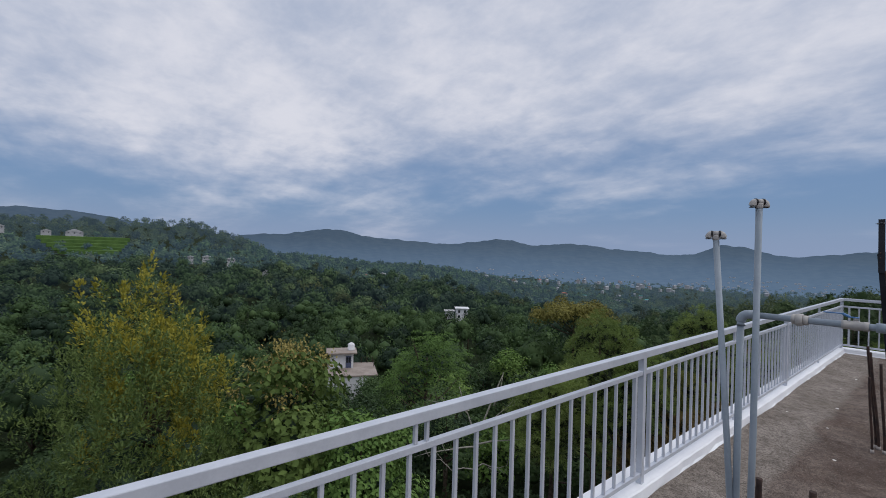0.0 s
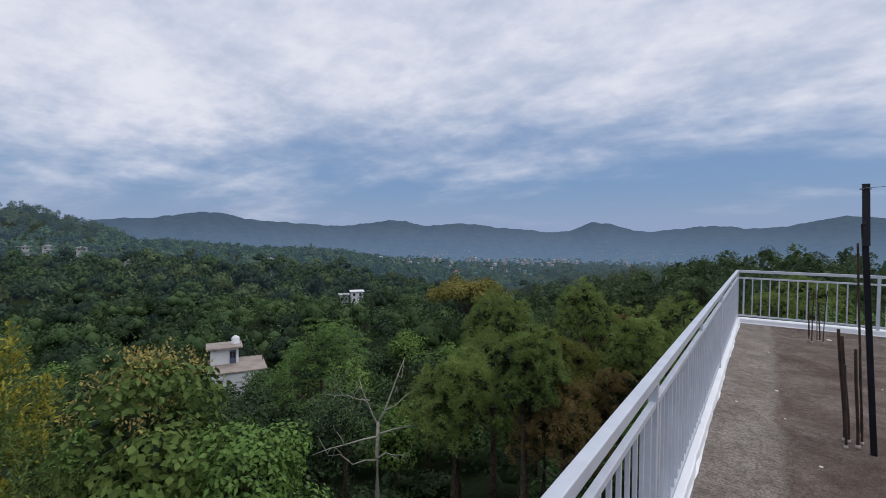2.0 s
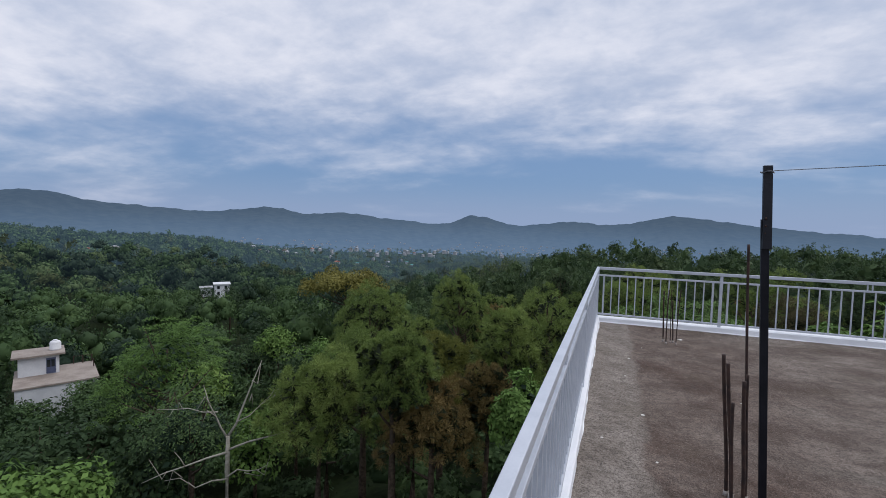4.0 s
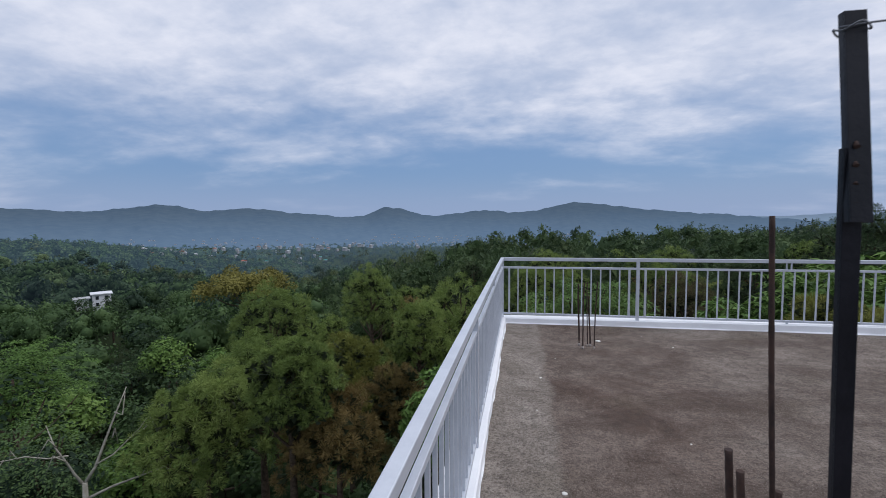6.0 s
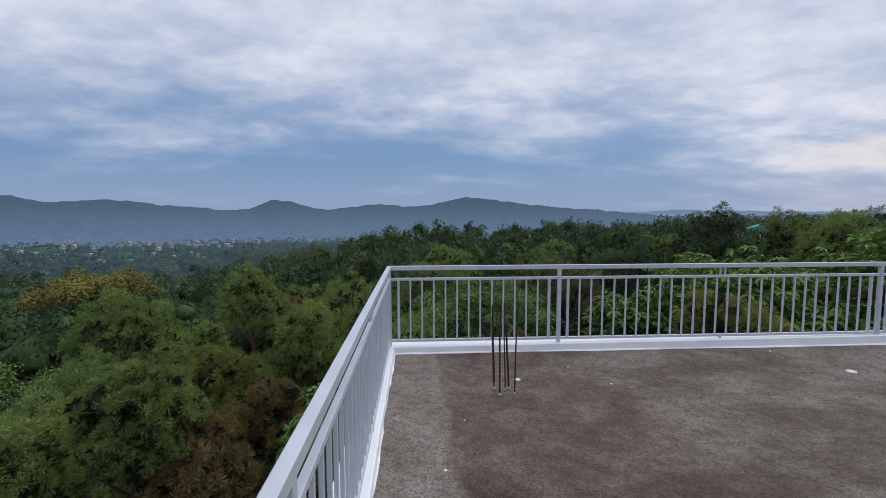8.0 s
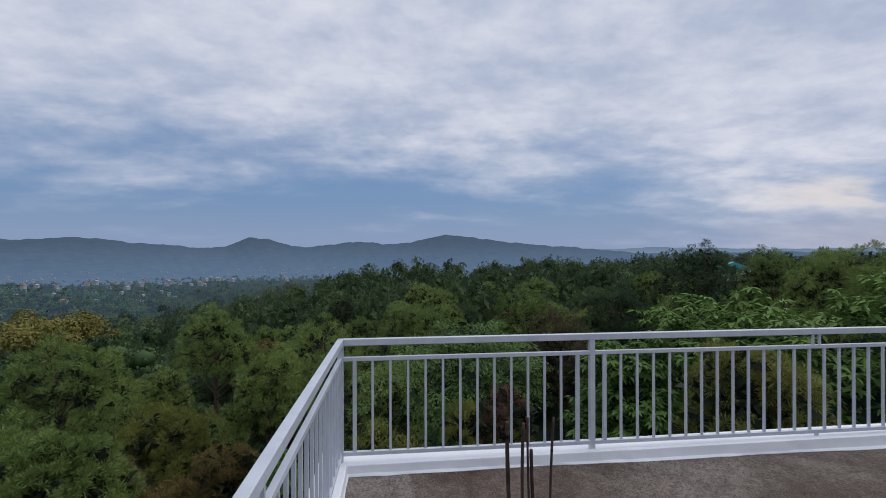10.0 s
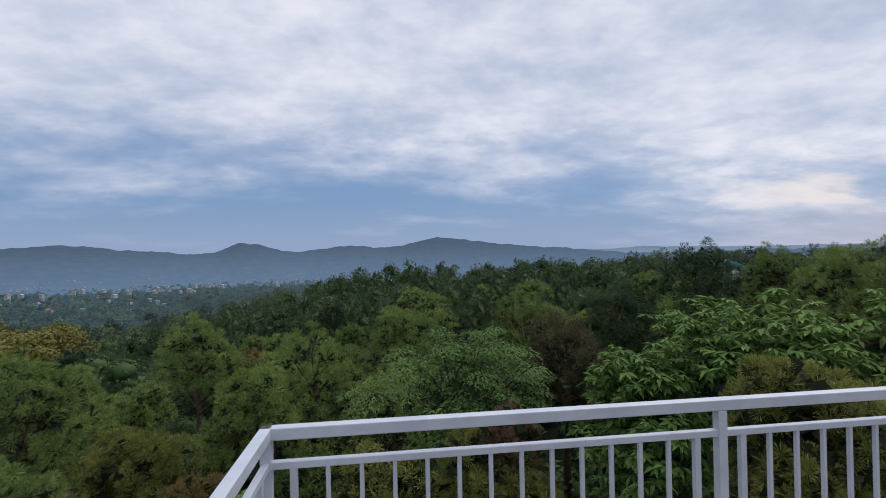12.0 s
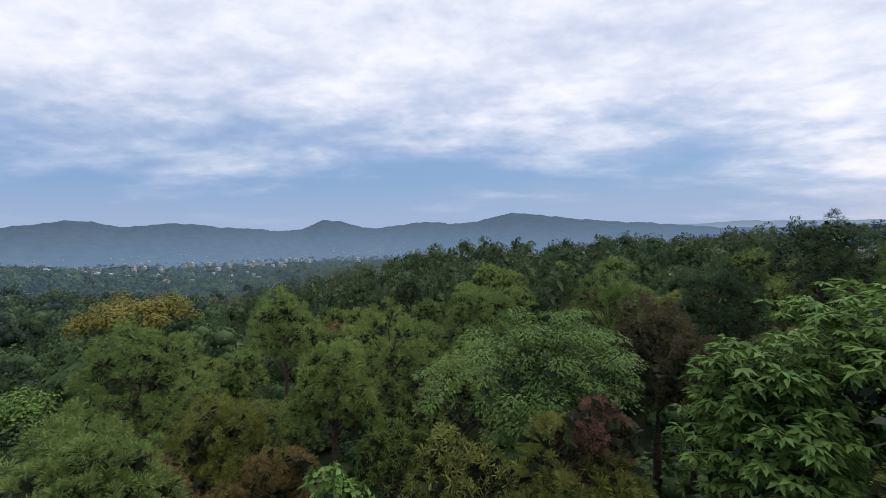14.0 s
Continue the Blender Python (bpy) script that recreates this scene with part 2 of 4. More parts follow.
# far darker than the outer needles: crown shade put into the colour
M_GLOOM = leafy("shade_dark_inner_needles", (0.013, 0.021, 0.010), (0.024, 0.036, 0.014), (0.042, 0.056, 0.020))
M_BROWN = leafy("browning_needles", (0.085, 0.082, 0.024), (0.185, 0.150, 0.044), (0.30, 0.225, 0.074))
M_AMBER = leafy("amber_leaves", (0.100, 0.108, 0.022), (0.168, 0.172, 0.034), (0.25, 0.245, 0.05))
M_RED = leafy("dry_red_leaves", (0.12, 0.080, 0.040), (0.23, 0.155, 0.080), (0.34, 0.24, 0.13))
M_DULL = leafy("dull_brown_needles", (0.045, 0.047, 0.018), (0.090, 0.086, 0.034), (0.15, 0.138, 0.055), own=0.5)
M_RIDGE = leafy("ridge_pine_needles", (0.030, 0.062, 0.023), (0.075, 0.130, 0.042), (0.15, 0.22, 0.070), own=0.36)
FAR_TONES = (("pine", (0.030, 0.055, 0.014), (0.080, 0.115, 0.028), (0.15, 0.19, 0.05)), ("dark", (0.016, 0.032, 0.014), (0.040, 0.062, 0.024), (0.08, 0.105, 0.04)), ("green", (0.024, 0.050, 0.014), (0.052, 0.100, 0.026), (0.10, 0.165, 0.042)), ("deep", (0.018, 0.038, 0.016), (0.036, 0.070, 0.026), (0.07, 0.115, 0.04)), ("olive", (0.032, 0.050, 0.014), (0.070, 0.095, 0.024), (0.13, 0.155, 0.04)), ("shade", (0.014, 0.030, 0.015), (0.026, 0.052, 0.024), (0.05, 0.085, 0.036)), ("fresh", (0.040, 0.075, 0.022), (0.080, 0.135, 0.04), (0.14, 0.20, 0.06)))
# the farther the woods, the more haze glow is added to their leaves
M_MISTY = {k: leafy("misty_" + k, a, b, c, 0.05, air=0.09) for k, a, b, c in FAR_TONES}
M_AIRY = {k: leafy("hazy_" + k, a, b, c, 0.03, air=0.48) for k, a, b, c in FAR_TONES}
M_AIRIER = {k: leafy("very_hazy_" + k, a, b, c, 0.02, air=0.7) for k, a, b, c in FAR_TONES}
M_PLASTER = speckled("white_plaster", (0.62, 0.63, 0.66), (0.74, 0.75, 0.77), 0.8, 0.8, fine=6)
M_SLAB = speckled("stained_slab", (0.22, 0.18, 0.155), (0.36, 0.31, 0.27), 0.5, 0.9, fine=8)
M_DOOR = speckled("blue_grey_paint", (0.06, 0.075, 0.14), (0.09, 0.11, 0.19), 3.0, 0.5)
M_TANK = speckled("white_plastic_tank", (0.68, 0.68, 0.70), (0.78, 0.78, 0.80), 2.0, 0.5, fine=8)
M_REDROOF = speckled("red_tin_roof", (0.30, 0.09, 0.06), (0.42, 0.15, 0.10), 0.6, 0.6, fine=6)
M_TEAL = speckled("teal_tin_roof", (0.05, 0.30, 0.29), (0.08, 0.38, 0.36), 0.5, 0.6, fine=6)
M_TIN = speckled("grey_tin_and_hazed_walls", (0.34, 0.34, 0.35), (0.46, 0.46, 0.47), 0.6, 0.6, fine=6)
# plaster greyed and blued: distance haze painted into the colour of far houses
M_FARWALL = speckled("haze_tinted_far_houses", (0.30, 0.32, 0.355), (0.42, 0.44, 0.47), 0.8, 0.8, fine=6)
M_GLASS = speckled("dark_window_glass", (0.02, 0.025, 0.03), (0.03, 0.035, 0.04), 2.0, 0.15)
M_FIELD = speckled("terrace_grass", (0.05, 0.11, 0.02), (0.09, 0.17, 0.035), 0.15, 0.9, fine=2)


# ---- mesh helpers ----
def part(name, mesh, material, parent=None, label=""):
    """Links a bmesh, or a ready mesh, as one object under a thing."""
    if isinstance(mesh, bmesh.types.BMesh):
        me = bpy.data.meshes.new(name)
        mesh.to_mesh(me)
        mesh.free()
    else:
        me = mesh
    if material and not me.materials:
        me.materials.append(material)
    ob = new(name, me)
    if parent:
        ob.parent = parent
    return tagged(ob, label)


def block(bm, lo, hi, bevel=0.0):
    """A box between two corners, its edges rounded."""
    made = bmesh.ops.create_cube(bm, size=1.0)["verts"]
    for v in made:
        v.co = Vector([(l + h) / 2 + c * (h - l) for l, h, c in zip(lo, hi, v.co)])
    if bevel:
        edges = {e for v in made for e in v.link_edges}
        bmesh.ops.bevel(bm, geom=list(edges), offset=bevel, segments=2, affect="EDGES", profile=0.5)
    return bm


def boxed(lo, hi, bevel=0.0):
    return block(bmesh.new(), lo, hi, bevel)


def tube(bm, points, radii, sides=10, cap=True):
    """A round bar along a line of points, its radius changing from point to point."""
    points = [Vector(p) for p in points]
    rings = []
    for i, (p, r) in enumerate(zip(points, radii)):
        along = (points[min(i + 1, len(points) - 1)] - points[max(i - 1, 0)]).normalized()
        turn = along.to_track_quat("Z", "Y")
        rings.append([bm.verts.new(p + turn @ Vector((r * math.cos(a), r * math.sin(a), 0))) for a in [math.tau * k / sides for k in range(sides)]])
    for a, b in zip(rings, rings[1:]):
        for k in range(sides):
            f = bm.faces.new((a[k], a[(k + 1) % sides], b[(k + 1) % sides], b[k]))
            f.smooth = True
    if cap:
        bm.faces.new(rings[0][::-1])
        bm.faces.new(rings[-1])
    return bm


def piped(points, radii, sides=10):
    return tube(bmesh.new(), points, radii, sides)


def raw_mesh(name, verts, tris):
    me = bpy.data.meshes.new(name)
    n, k = len(verts), len(tris)
    me.vertices.add(n)
    me.vertices.foreach_set("co", np.asarray(verts, np.float32).ravel())
    me.loops.add(3 * k)
    me.loops.foreach_set("vertex_index", np.asarray(tris, np.int32).ravel())
    me.polygons.add(k)
    me.polygons.foreach_set("loop_start", np.arange(0, 3 * k, 3, dtype=np.int32))
    me.polygons.foreach_set("loop_total", np.full(k, 3, np.int32))
    me.update(calc_edges=True)
    return me


def thing(name, label, category, group="", at=(0, 0, 0), turn=0.0, kind=""):
    ob = new(name)
    ob.matrix_basis = pose(*at, 0, 0, turn)
    return tagged(ob, label, category, group, kind)


# ---- land ----
RADII = np.array([0, 30, 60, 120, 250, 450, 700, 1500], float)
# height of the tree tops by sector (degrees from the y axis) and distance
SECTORS = (
    (-180, (-2, -4, -6, -8, -10, -10, -10, -60)),
    (-110, (-2, -8, -11, -12, -5, 10, 33, 0)),
    (-95, (-2, -9, -12, -13, -8, 7, 31, -20)),
    (-79, (-2, -10, -13, -15, -10, 4, 36, -40)),
    (-75, (-2, -10.5, -13.2, -15, -11, -2, 20, -50)),
    (-70, (-2, -11, -13.5, -15, -12, -4, -8, -60)),
    (-55, (-2, -11, -14, -16, -17, -14, -17, -70)),
    (-30, (-2, -9, -11, -16.5, -31, -44, -55, -88)),
    (-1, (-1, -7, -4.0, -1.2, -16, -32, -45, -90)),
    (40, (-1, -3.5, -2.5, -0.6, -1.5, -20, -40, -90)),
    (62, (-1, -3, 0, 1.5, 3, -10, -40, -90)),
    (180, (-2, -4, -6, -8, -10, -10, -10, -60)),
)


def canopy(x, y):
    """Height of the tops of the woods over a place."""
    r, a = np.hypot(x, y), np.degrees(np.arctan2(x, y))
    turns = [s[0] for s in SECTORS]
    out = np.zeros_like(r)
    rows = np.array([np.interp(r, RADII, s[1]) for s in SECTORS])
    k = np.clip(np.searchsorted(turns, a) - 1, 0, len(turns) - 2)
    lo, hi = np.take(turns, k), np.take(turns, k + 1)
    f = (a - lo) / (hi - lo)
    f = f * f * (3 - 2 * f)
    idx = np.arange(r.size)
    flat = rows.reshape(len(turns), -1)
    out = flat[k.ravel(), idx] * (1 - f.ravel()) + flat[k.ravel() + 1, idx] * f.ravel()
    return out.reshape(r.shape)


def ground_at(x, y):
    x, y = np.atleast_1d(np.asarray(x, float)), np.atleast_1d(np.asarray(y, float))
    r = np.hypot(x, y)
    roll = np.sin(x * 0.021 + 1.3) * np.cos(y * 0.017) * np.clip(r / 150, 0, 1) * 2.5
    return canopy(x, y) - 9.5 + roll


ring = np.concatenate([np.linspace(0.5, 60, 20), np.geomspace(70, 4700, 60)])
spokes = np.radians(np.linspace(-180, 180, 241)[:-1])
gx, gy = np.outer(ring, np.sin(spokes)), np.outer(ring, np.cos(spokes))
gz = ground_at(gx.ravel(), gy.ravel()).reshape(gx.shape)
gz = np.where(np.hypot(gx, gy) > 1500, np.maximum(gz, -105), gz)
nr, ns = gx.shape
quad = []
ii, jj = np.meshgrid(np.arange(nr - 1), np.arange(ns), indexing="ij")
a, b = ii * ns + jj, ii * ns + (jj + 1) % ns
c, d = a + ns, b + ns
tris = np.concatenate([np.stack([a, b, d], -1).reshape(-1, 3), np.stack([a, d, c], -1).reshape(-1, 3)])
ground = part("ground", raw_mesh("ground", np.stack([gx, gy, gz], -1).reshape(-1, 3), tris[:, ::-1]), M_GROUND)
for p in ground.data.polygons:
    p.use_smooth = True
tagged(ground, "dark green wooded slope falling into a valley", "ground", kind="structure")


def hill_line(turn, bumps, base):
    """Height angle of a ridge in degrees, as a sum of rounded summits."""
    out = np.full_like(turn, base)
    for at, high, wide in bumps:
        out += high * np.exp(-((turn - at) / wide) ** 2)
    return out


def ridge(name, near, far, foot, turns, bumps, base, rough, label, seed, material):
    turn = np.linspace(turns[0], turns[1], int((turns[1] - turns[0]) / 0.2))
    top = hill_line(turn, bumps, base)
    rng = np.random.default_rng(seed)
    for octave, size in ((1.2, 0.03), (3.0, 0.011), (9.0, 0.005), (24.0, 0.004)):
        ph = rng.uniform(0, 6.28, 3)
        top += rough * size * (np.sin(turn * octave + ph[0]) + np.sin(turn * octave * 1.7 + ph[1]) + np.sin(turn * octave * 2.9 + ph[2]))
    steps = np.linspace(0, 1, 22)
    rr = near + (far - near) * steps
    verts = []
    for k, (s, r) in enumerate(zip(steps, rr)):
        z_top = far * np.tan(np.radians(top)) + 1.6
        fold = np.sin(turn * 0.9 + s * 5) + 0.6 * np.sin(turn * 2.3 - s * 9) + 0.35 * np.sin(turn * 5.1 + s * 14)
        z = foot + (z_top - foot) * s ** 1.5 + fold * 9 * s * (1 - s) * 2
        verts.append(np.stack([r * np.sin(np.radians(turn)), r * np.cos(np.radians(turn)), z], -1))
    back = verts[-1].copy()
    back[:, :2] *= 1.12
    back[:, 2] = foot
    verts.append(back)
    n = len(turn)
    ii, jj = np.meshgrid(np.arange(len(verts) - 1), np.arange(n - 1), indexing="ij")
    a = ii * n + jj
    tris = np.concatenate([np.stack([a, a + n, a + n + 1], -1).reshape(-1, 3), np.stack([a, a + n + 1, a + 1], -1).reshape(-1, 3)])
    ob = part(name, raw_mesh(name, np.concatenate(verts), tris), material)
    for p in ob.data.polygons:
        p.use_smooth = True
    return tagged(ob, label, "hills", kind="structure")


SUMMITS = ((-92, 3.0, 14), (-71.5, 0.75, 3.5), (-63.7, 2.2, 5.5), (-54.5, 1.05, 5), (-47.5, 0.6, 4), (-42, 1.5, 4), (-33.5, 1.25, 4.5), (-26.5, 0.5, 4), (-17.6, 0.35, 1.1), (-16.3, 1.25, 3.4), (-5, 0.92, 5), (6.2, 1.65, 5), (13, 0.72, 5), (21, 0.35, 6), (32, -0.54, 9), (55, -0.4, 16))
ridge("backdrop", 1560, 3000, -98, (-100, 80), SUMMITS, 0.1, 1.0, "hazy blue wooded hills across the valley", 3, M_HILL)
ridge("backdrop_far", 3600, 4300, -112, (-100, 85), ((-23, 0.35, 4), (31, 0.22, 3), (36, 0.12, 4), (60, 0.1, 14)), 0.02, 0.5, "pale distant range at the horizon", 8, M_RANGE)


# ---- trees ----
def leaves(points, outward, length, width, rng, droop=0.35, fold=0.25, lie=True):
    """One folded leaf of two triangles at every point. It lies on the skin of its clump, or else points along outward."""
    n = len(points)
    if lie:
        face = outward + rng.normal(0, 0.38, (n, 3))
        face /= np.linalg.norm(face, axis=1, keepdims=True) + 1e-9
        d = np.cross(face, rng.normal(0, 1, (n, 3)))
        d /= np.linalg.norm(d, axis=1, keepdims=True) + 1e-9
        d = d + face * 0.25
    else:
        face = np.array([0, 0, 1.0]) + rng.normal(0, 0.3, (n, 3))
        d = outward + rng.normal(0, 0.2, (n, 3))
    d[:, 2] -= droop
    d /= np.linalg.norm(d, axis=1, keepdims=True) + 1e-9
    side = np.cross(d, face)
    side /= np.linalg.norm(side, axis=1, keepdims=True) + 1e-9
    nrm = np.cross(side, d)
    ln = (length * rng.uniform(0.65, 1.2, n))[:, None]
    wd = (width * rng.uniform(0.65, 1.2, n))[:, None] * 0.5
    mid = points + d * ln * 0.45 + nrm * wd * fold
    v = np.stack([points, mid + side * wd, points + d * ln, mid - side * wd], 1).reshape(-1, 3)
    b = np.arange(n)[:, None] * 4
    return v, np.concatenate([b + [0, 1, 2], b + [0, 2, 3]], 1).reshape(-1, 3)


def puffs(points, outward, size, blades, rng, wide=0.03):
    """A round brush of fine needles at every point, fuller on its outer and upper side."""
    n = len(points) * blades
    axis = outward / (np.linalg.norm(outward, axis=1, keepdims=True) + 1e-9)
    d = rng.normal(0, 1, (n, 3))
    d /= np.linalg.norm(d, axis=1, keepdims=True)
    d += np.repeat(axis, blades, 0) * 0.5
    d /= np.linalg.norm(d, axis=1, keepdims=True) + 1e-9
    s = np.cross(d, rng.normal(0, 1, (n, 3)))
    s /= np.linalg.norm(s, axis=1, keepdims=True) + 1e-9
    big = np.repeat(size * rng.uniform(0.75, 1.2, len(points)), blades)[:, None]
    p = np.repeat(points, blades, 0)
    tip = d * big * rng.uniform(0.72, 1.0, (n, 1))
    w = s * big * wide
    end = np.stack([p + tip + w, p + tip * 0.88 - w], 1).reshape(-1, 3)
    hub = np.repeat(np.arange(len(points)), blades)
    k = len(points) + 2 * np.arange(n)
    return np.concatenate([points, end]), np.stack([hub, k, k + 1], -1)


def joined(pieces):
    vs, ts, k = [], [], 0
    for v, t in pieces:
        vs.append(v)
        ts.append(t + k)
        k += len(v)
    return np.concatenate(vs), np.concatenate(ts)


def unit(n, rng, low=-0.35):
    d = rng.normal(0, 1, (n * 4 + 24, 3))
    d /= np.linalg.norm(d, axis=1, keepdims=True)
    return d[d[:, 2] > low][:n]


def clump_points(rng, size, clumps, each, low=-0.35, hollow=0.55, ball=0.27, lobes=6):
    """Points on the skins of many clumps that together make an uneven, lobed crown; the crown's middle is the origin."""
    size = np.array(size, float)
    ld = unit(lobes, rng, min(low, -0.1))
    heart = ld * rng.uniform(0.38, 0.62, (len(ld), 1))
    heart[0] = (0.0, 0.0, 0.42)
    wide = rng.uniform(0.40, 0.62, len(ld))
    pick = rng.integers(0, len(ld), clumps)
    cd = heart[pick] + unit(clumps * 2, rng, -0.45)[:clumps] * wide[pick][:, None] * rng.uniform(hollow, 1.08, (clumps, 1)) ** 0.6
    cd[:, 2] = np.minimum(cd[:, 2], 1.02)
    centres = cd * size * np.array([0.95, 0.95, 0.88])
    rad = size.mean() * ball * rng.uniform(0.55, 1.3, len(cd))
    pts, outs = [], []
    for ce, r, dd in zip(centres, rad, cd):
        k = max(3, int(each * (r / (size.mean() * ball)) ** 2))
        u = unit(k, rng, -0.6)
        pts.append(ce + u * r * np.array([1.1, 1.1, 0.8]) * rng.uniform(0.75, 1.1, (len(u), 1)))
        outs.append(u * 0.8 + dd * 0.4 + np.array([0, 0, 0.2]))
    return np.concatenate(pts), np.concatenate(outs), centres


def lobed(rng, size, lobes, each, low=-0.35, spread=0.46):
    """Centres of needle brushes: they sit on the upper skins of rounded boughs, which in turn make up a domed crown with dark gaps."""
    k = np.arange(lobes) + 0.5
    z = 1 - (1 - low) * k / lobes
    a = k * 2.399963 + rng.normal(0, 0.35, lobes)
    r = np.sqrt(1 - z * z)
    heart = np.stack([r * np.cos(a), r * np.sin(a), z], -1) * rng.uniform(0.52, 0.80, (lobes, 1))
    wide = spread * rng.uniform(0.6, 1.15, lobes) * (1.9 / lobes ** 0.5 + 0.35)
    pts, outs = [], []
    for c, w in zip(heart, wide):
        u = unit(max(4, int(each * (w / spread) ** 2)), rng, -0.25)
        p = c + u * w * np.array([1.0, 1.0, 0.75]) * rng.uniform(0.8, 1.05, (len(u), 1))
        pts.append(p)
        outs.append(u * 0.8 + c * 0.5 + np.array([0, 0, 0.45]))
    p, o = np.concatenate(pts), np.concatenate(outs)
    return p * np.array(size), o, heart * np.array(size)


def limbs(height, crown_mid, centres, girth, rng, count=9, bend=0.3):
    """A tapered trunk with limbs that reach into the crown."""
    bm = bmesh.new()
    sway = [Vector((rng.normal(0, bend * 0.25), rng.normal(0, bend * 0.25), 0)) for _ in range(4)]
    line = [Vector((0, 0, 0)) + Vector((0, 0, height * f)) + s * f for f, s in zip((0, 0.3, 0.6, 0.85), sway)]
    line[0] = Vector((0, 0, -0.6))
    tube(bm, line, [girth, girth * 0.8, girth * 0.55, girth * 0.2], 8)
    pick = rng.permutation(len(centres))[:count]
    for k in pick:
        end = Vector(centres[k]) + Vector((0, 0, crown_mid))
        f = min(0.8, max(0.3, (end.z - 0.25 * (end.xy.length)) / height))
        start = Vector((0, 0, height * f * 0.85)) + sway[2] * f
        m = start.lerp(end, 0.5) + Vector((0, 0, -0.08 * end.xy.length))
        tube(bm, [start, m, end], [girth * 0.35, girth * 0.22, girth * 0.06], 5, cap=False)
    return bm


def tree_parts(kind, seed, height, spread, detail=1.0):
    """Meshes of one tree, its foot at the origin and its top at the height: trunk, crown and, for some, a second crown part."""
    rng = np.random.default_rng(seed)
    h = height
    if kind == "broad":
        deep = min(h * 0.42, spread * 0.8)
        mid_z = h - deep
        p, o, ce = clump_points(rng, (spread / 2, spread / 2, deep), 60, int(105 * detail), -0.5, ball=0.22, lobes=8)
        crown = leaves(p, o, 0.25 / detail ** 0.5, 0.14 / detail ** 0.5, rng)
        tops = None
    elif kind == "large_leaf":
        deep = min(h * 0.42, spread * 0.75)
        mid_z = h - deep
        p, o, ce = clump_points(rng, (spread / 2, spread / 2, deep), 70, int(9 * detail), -0.4, ball=0.2, lobes=9)
        p = np.concatenate([p, p[::3] * 0.86])
        hub = np.repeat(p, 9, 0)
        swing = np.tile(np.arange(9) * math.tau / 9, len(p)) + np.repeat(rng.uniform(0, 6.28, len(p)), 9) + rng.normal(0, 0.12, len(hub))
        star = np.stack([np.cos(swing), np.sin(swing), np.full(len(hub), 0.05)], -1) + np.repeat(np.concatenate([o, o[::3]]), 9, 0) * 0.22
        crown = leaves(hub, star, 0.40, 0.15, rng, droop=0.55, fold=0.7, lie=False)
        tops = None
    elif kind == "teak":
        deep = min(h * 0.42, spread * 0.8)
        mid_z = h - deep
        p, o, ce = clump_points(rng, (spread / 2, spread / 2, deep), 60, int(52 * detail), -0.5, ball=0.22, lobes=8)
        crown = leaves(p, o, 0.28, 0.18, rng, droop=0.75)
        high = ce[np.argsort(ce[:, 2] - 0.15 * np.hypot(ce[:, 0], ce[:, 1]))[-14:]]
        hub = np.repeat(high, 90, 0) + rng.normal(0, 0.22, (len(high) * 90, 3)) + np.array([0, 0, 0.50])
        tops = leaves(hub, rng.normal(0, 0.4, hub.shape) + np.array([0, 0, 0.8]), 0.12, 0.07, rng, droop=0.0, lie=False)
    elif kind == "soft":
        deep = min(h * 0.45, spread * 0.62)
        mid_z = h - deep
        _, _, ce = clump_points(rng, (spread / 2, spread / 2, deep), int(24 * spread), 3, -0.5, ball=0.18, lobes=9)
        each = int(86 * detail)
        n = len(ce) * each
        swing = rng.uniform(0, math.tau, n)
        wide = np.repeat(rng.uniform(0.35, 0.75, len(ce)), each)
        far_out = np.sqrt(rng.random(n)) * wide
        ray = np.stack([np.cos(swing), np.sin(swing), np.zeros(n)], -1)
        lean = np.repeat(ce / spread * 0.9, each, 0)
        p = np.repeat(ce, each, 0) + ray * far_out[:, None]
        p[:, 2] += -0.55 * far_out ** 2 + rng.normal(0, 0.06, n) - (ray * lean).sum(1) * far_out
        crown = leaves(p, ray + np.array([0, 0, -0.25]), 0.17, 0.075, rng, droop=0.25, lie=False)
        tops = None
    elif kind == "pine":
        deep = min(h * 0.46, spread * 0.75)
        mid_z = h - deep
        long = 0.41 * min(1.0, max(0.55, spread / 6.0))
        fine = detail > 0.9
        lobes = int(13 + 2.2 * spread)
        p, o, ce = lobed(rng, (spread / 2, spread / 2, deep), lobes, (40 if fine else 32) * (0.41 / long) ** 1.3)
        crown = puffs(p, o, long, 64 if fine else 19, rng, 0.024 if fine else 0.056)
        tops = None
    elif kind == "umbrella":
        deep = spread * 0.2
        mid_z = h - deep
        p, o, ce = clump_points(rng, (spread / 2, spread / 2, deep), 80, int(60 * detail), -0.15, hollow=0.3, ball=0.15, lobes=12)
        crown = leaves(p, o, 0.4, 0.22, rng, droop=0.2)
        tops = None
    else:  # feathery: upright plumes of fine leaves, the highest bright
        deep = h * 0.40
        mid_z = h - deep
        p, o, ce = clump_points(rng, (spread / 2, spread / 2, deep), 120, 18, -0.9, ball=0.19, lobes=11)
        each = 34

        def plumes(base, long, leaf_long, leaf_wide, grain):
            rise = rng.normal(0, 0.26, (len(base), 3)) + np.array([0, 0, 1.0])
            rise[:, :2] += base[:, :2] / spread * 0.55
            f = np.tile(np.linspace(0.05, 1, grain), len(base))[:, None]
            ln = np.repeat(long * rng.uniform(0.6, 1.2, len(base)), grain)[:, None]
            along = np.repeat(rise, grain, 0)
            out = rng.normal(0, 1, along.shape) * (1.15 - 0.8 * f)
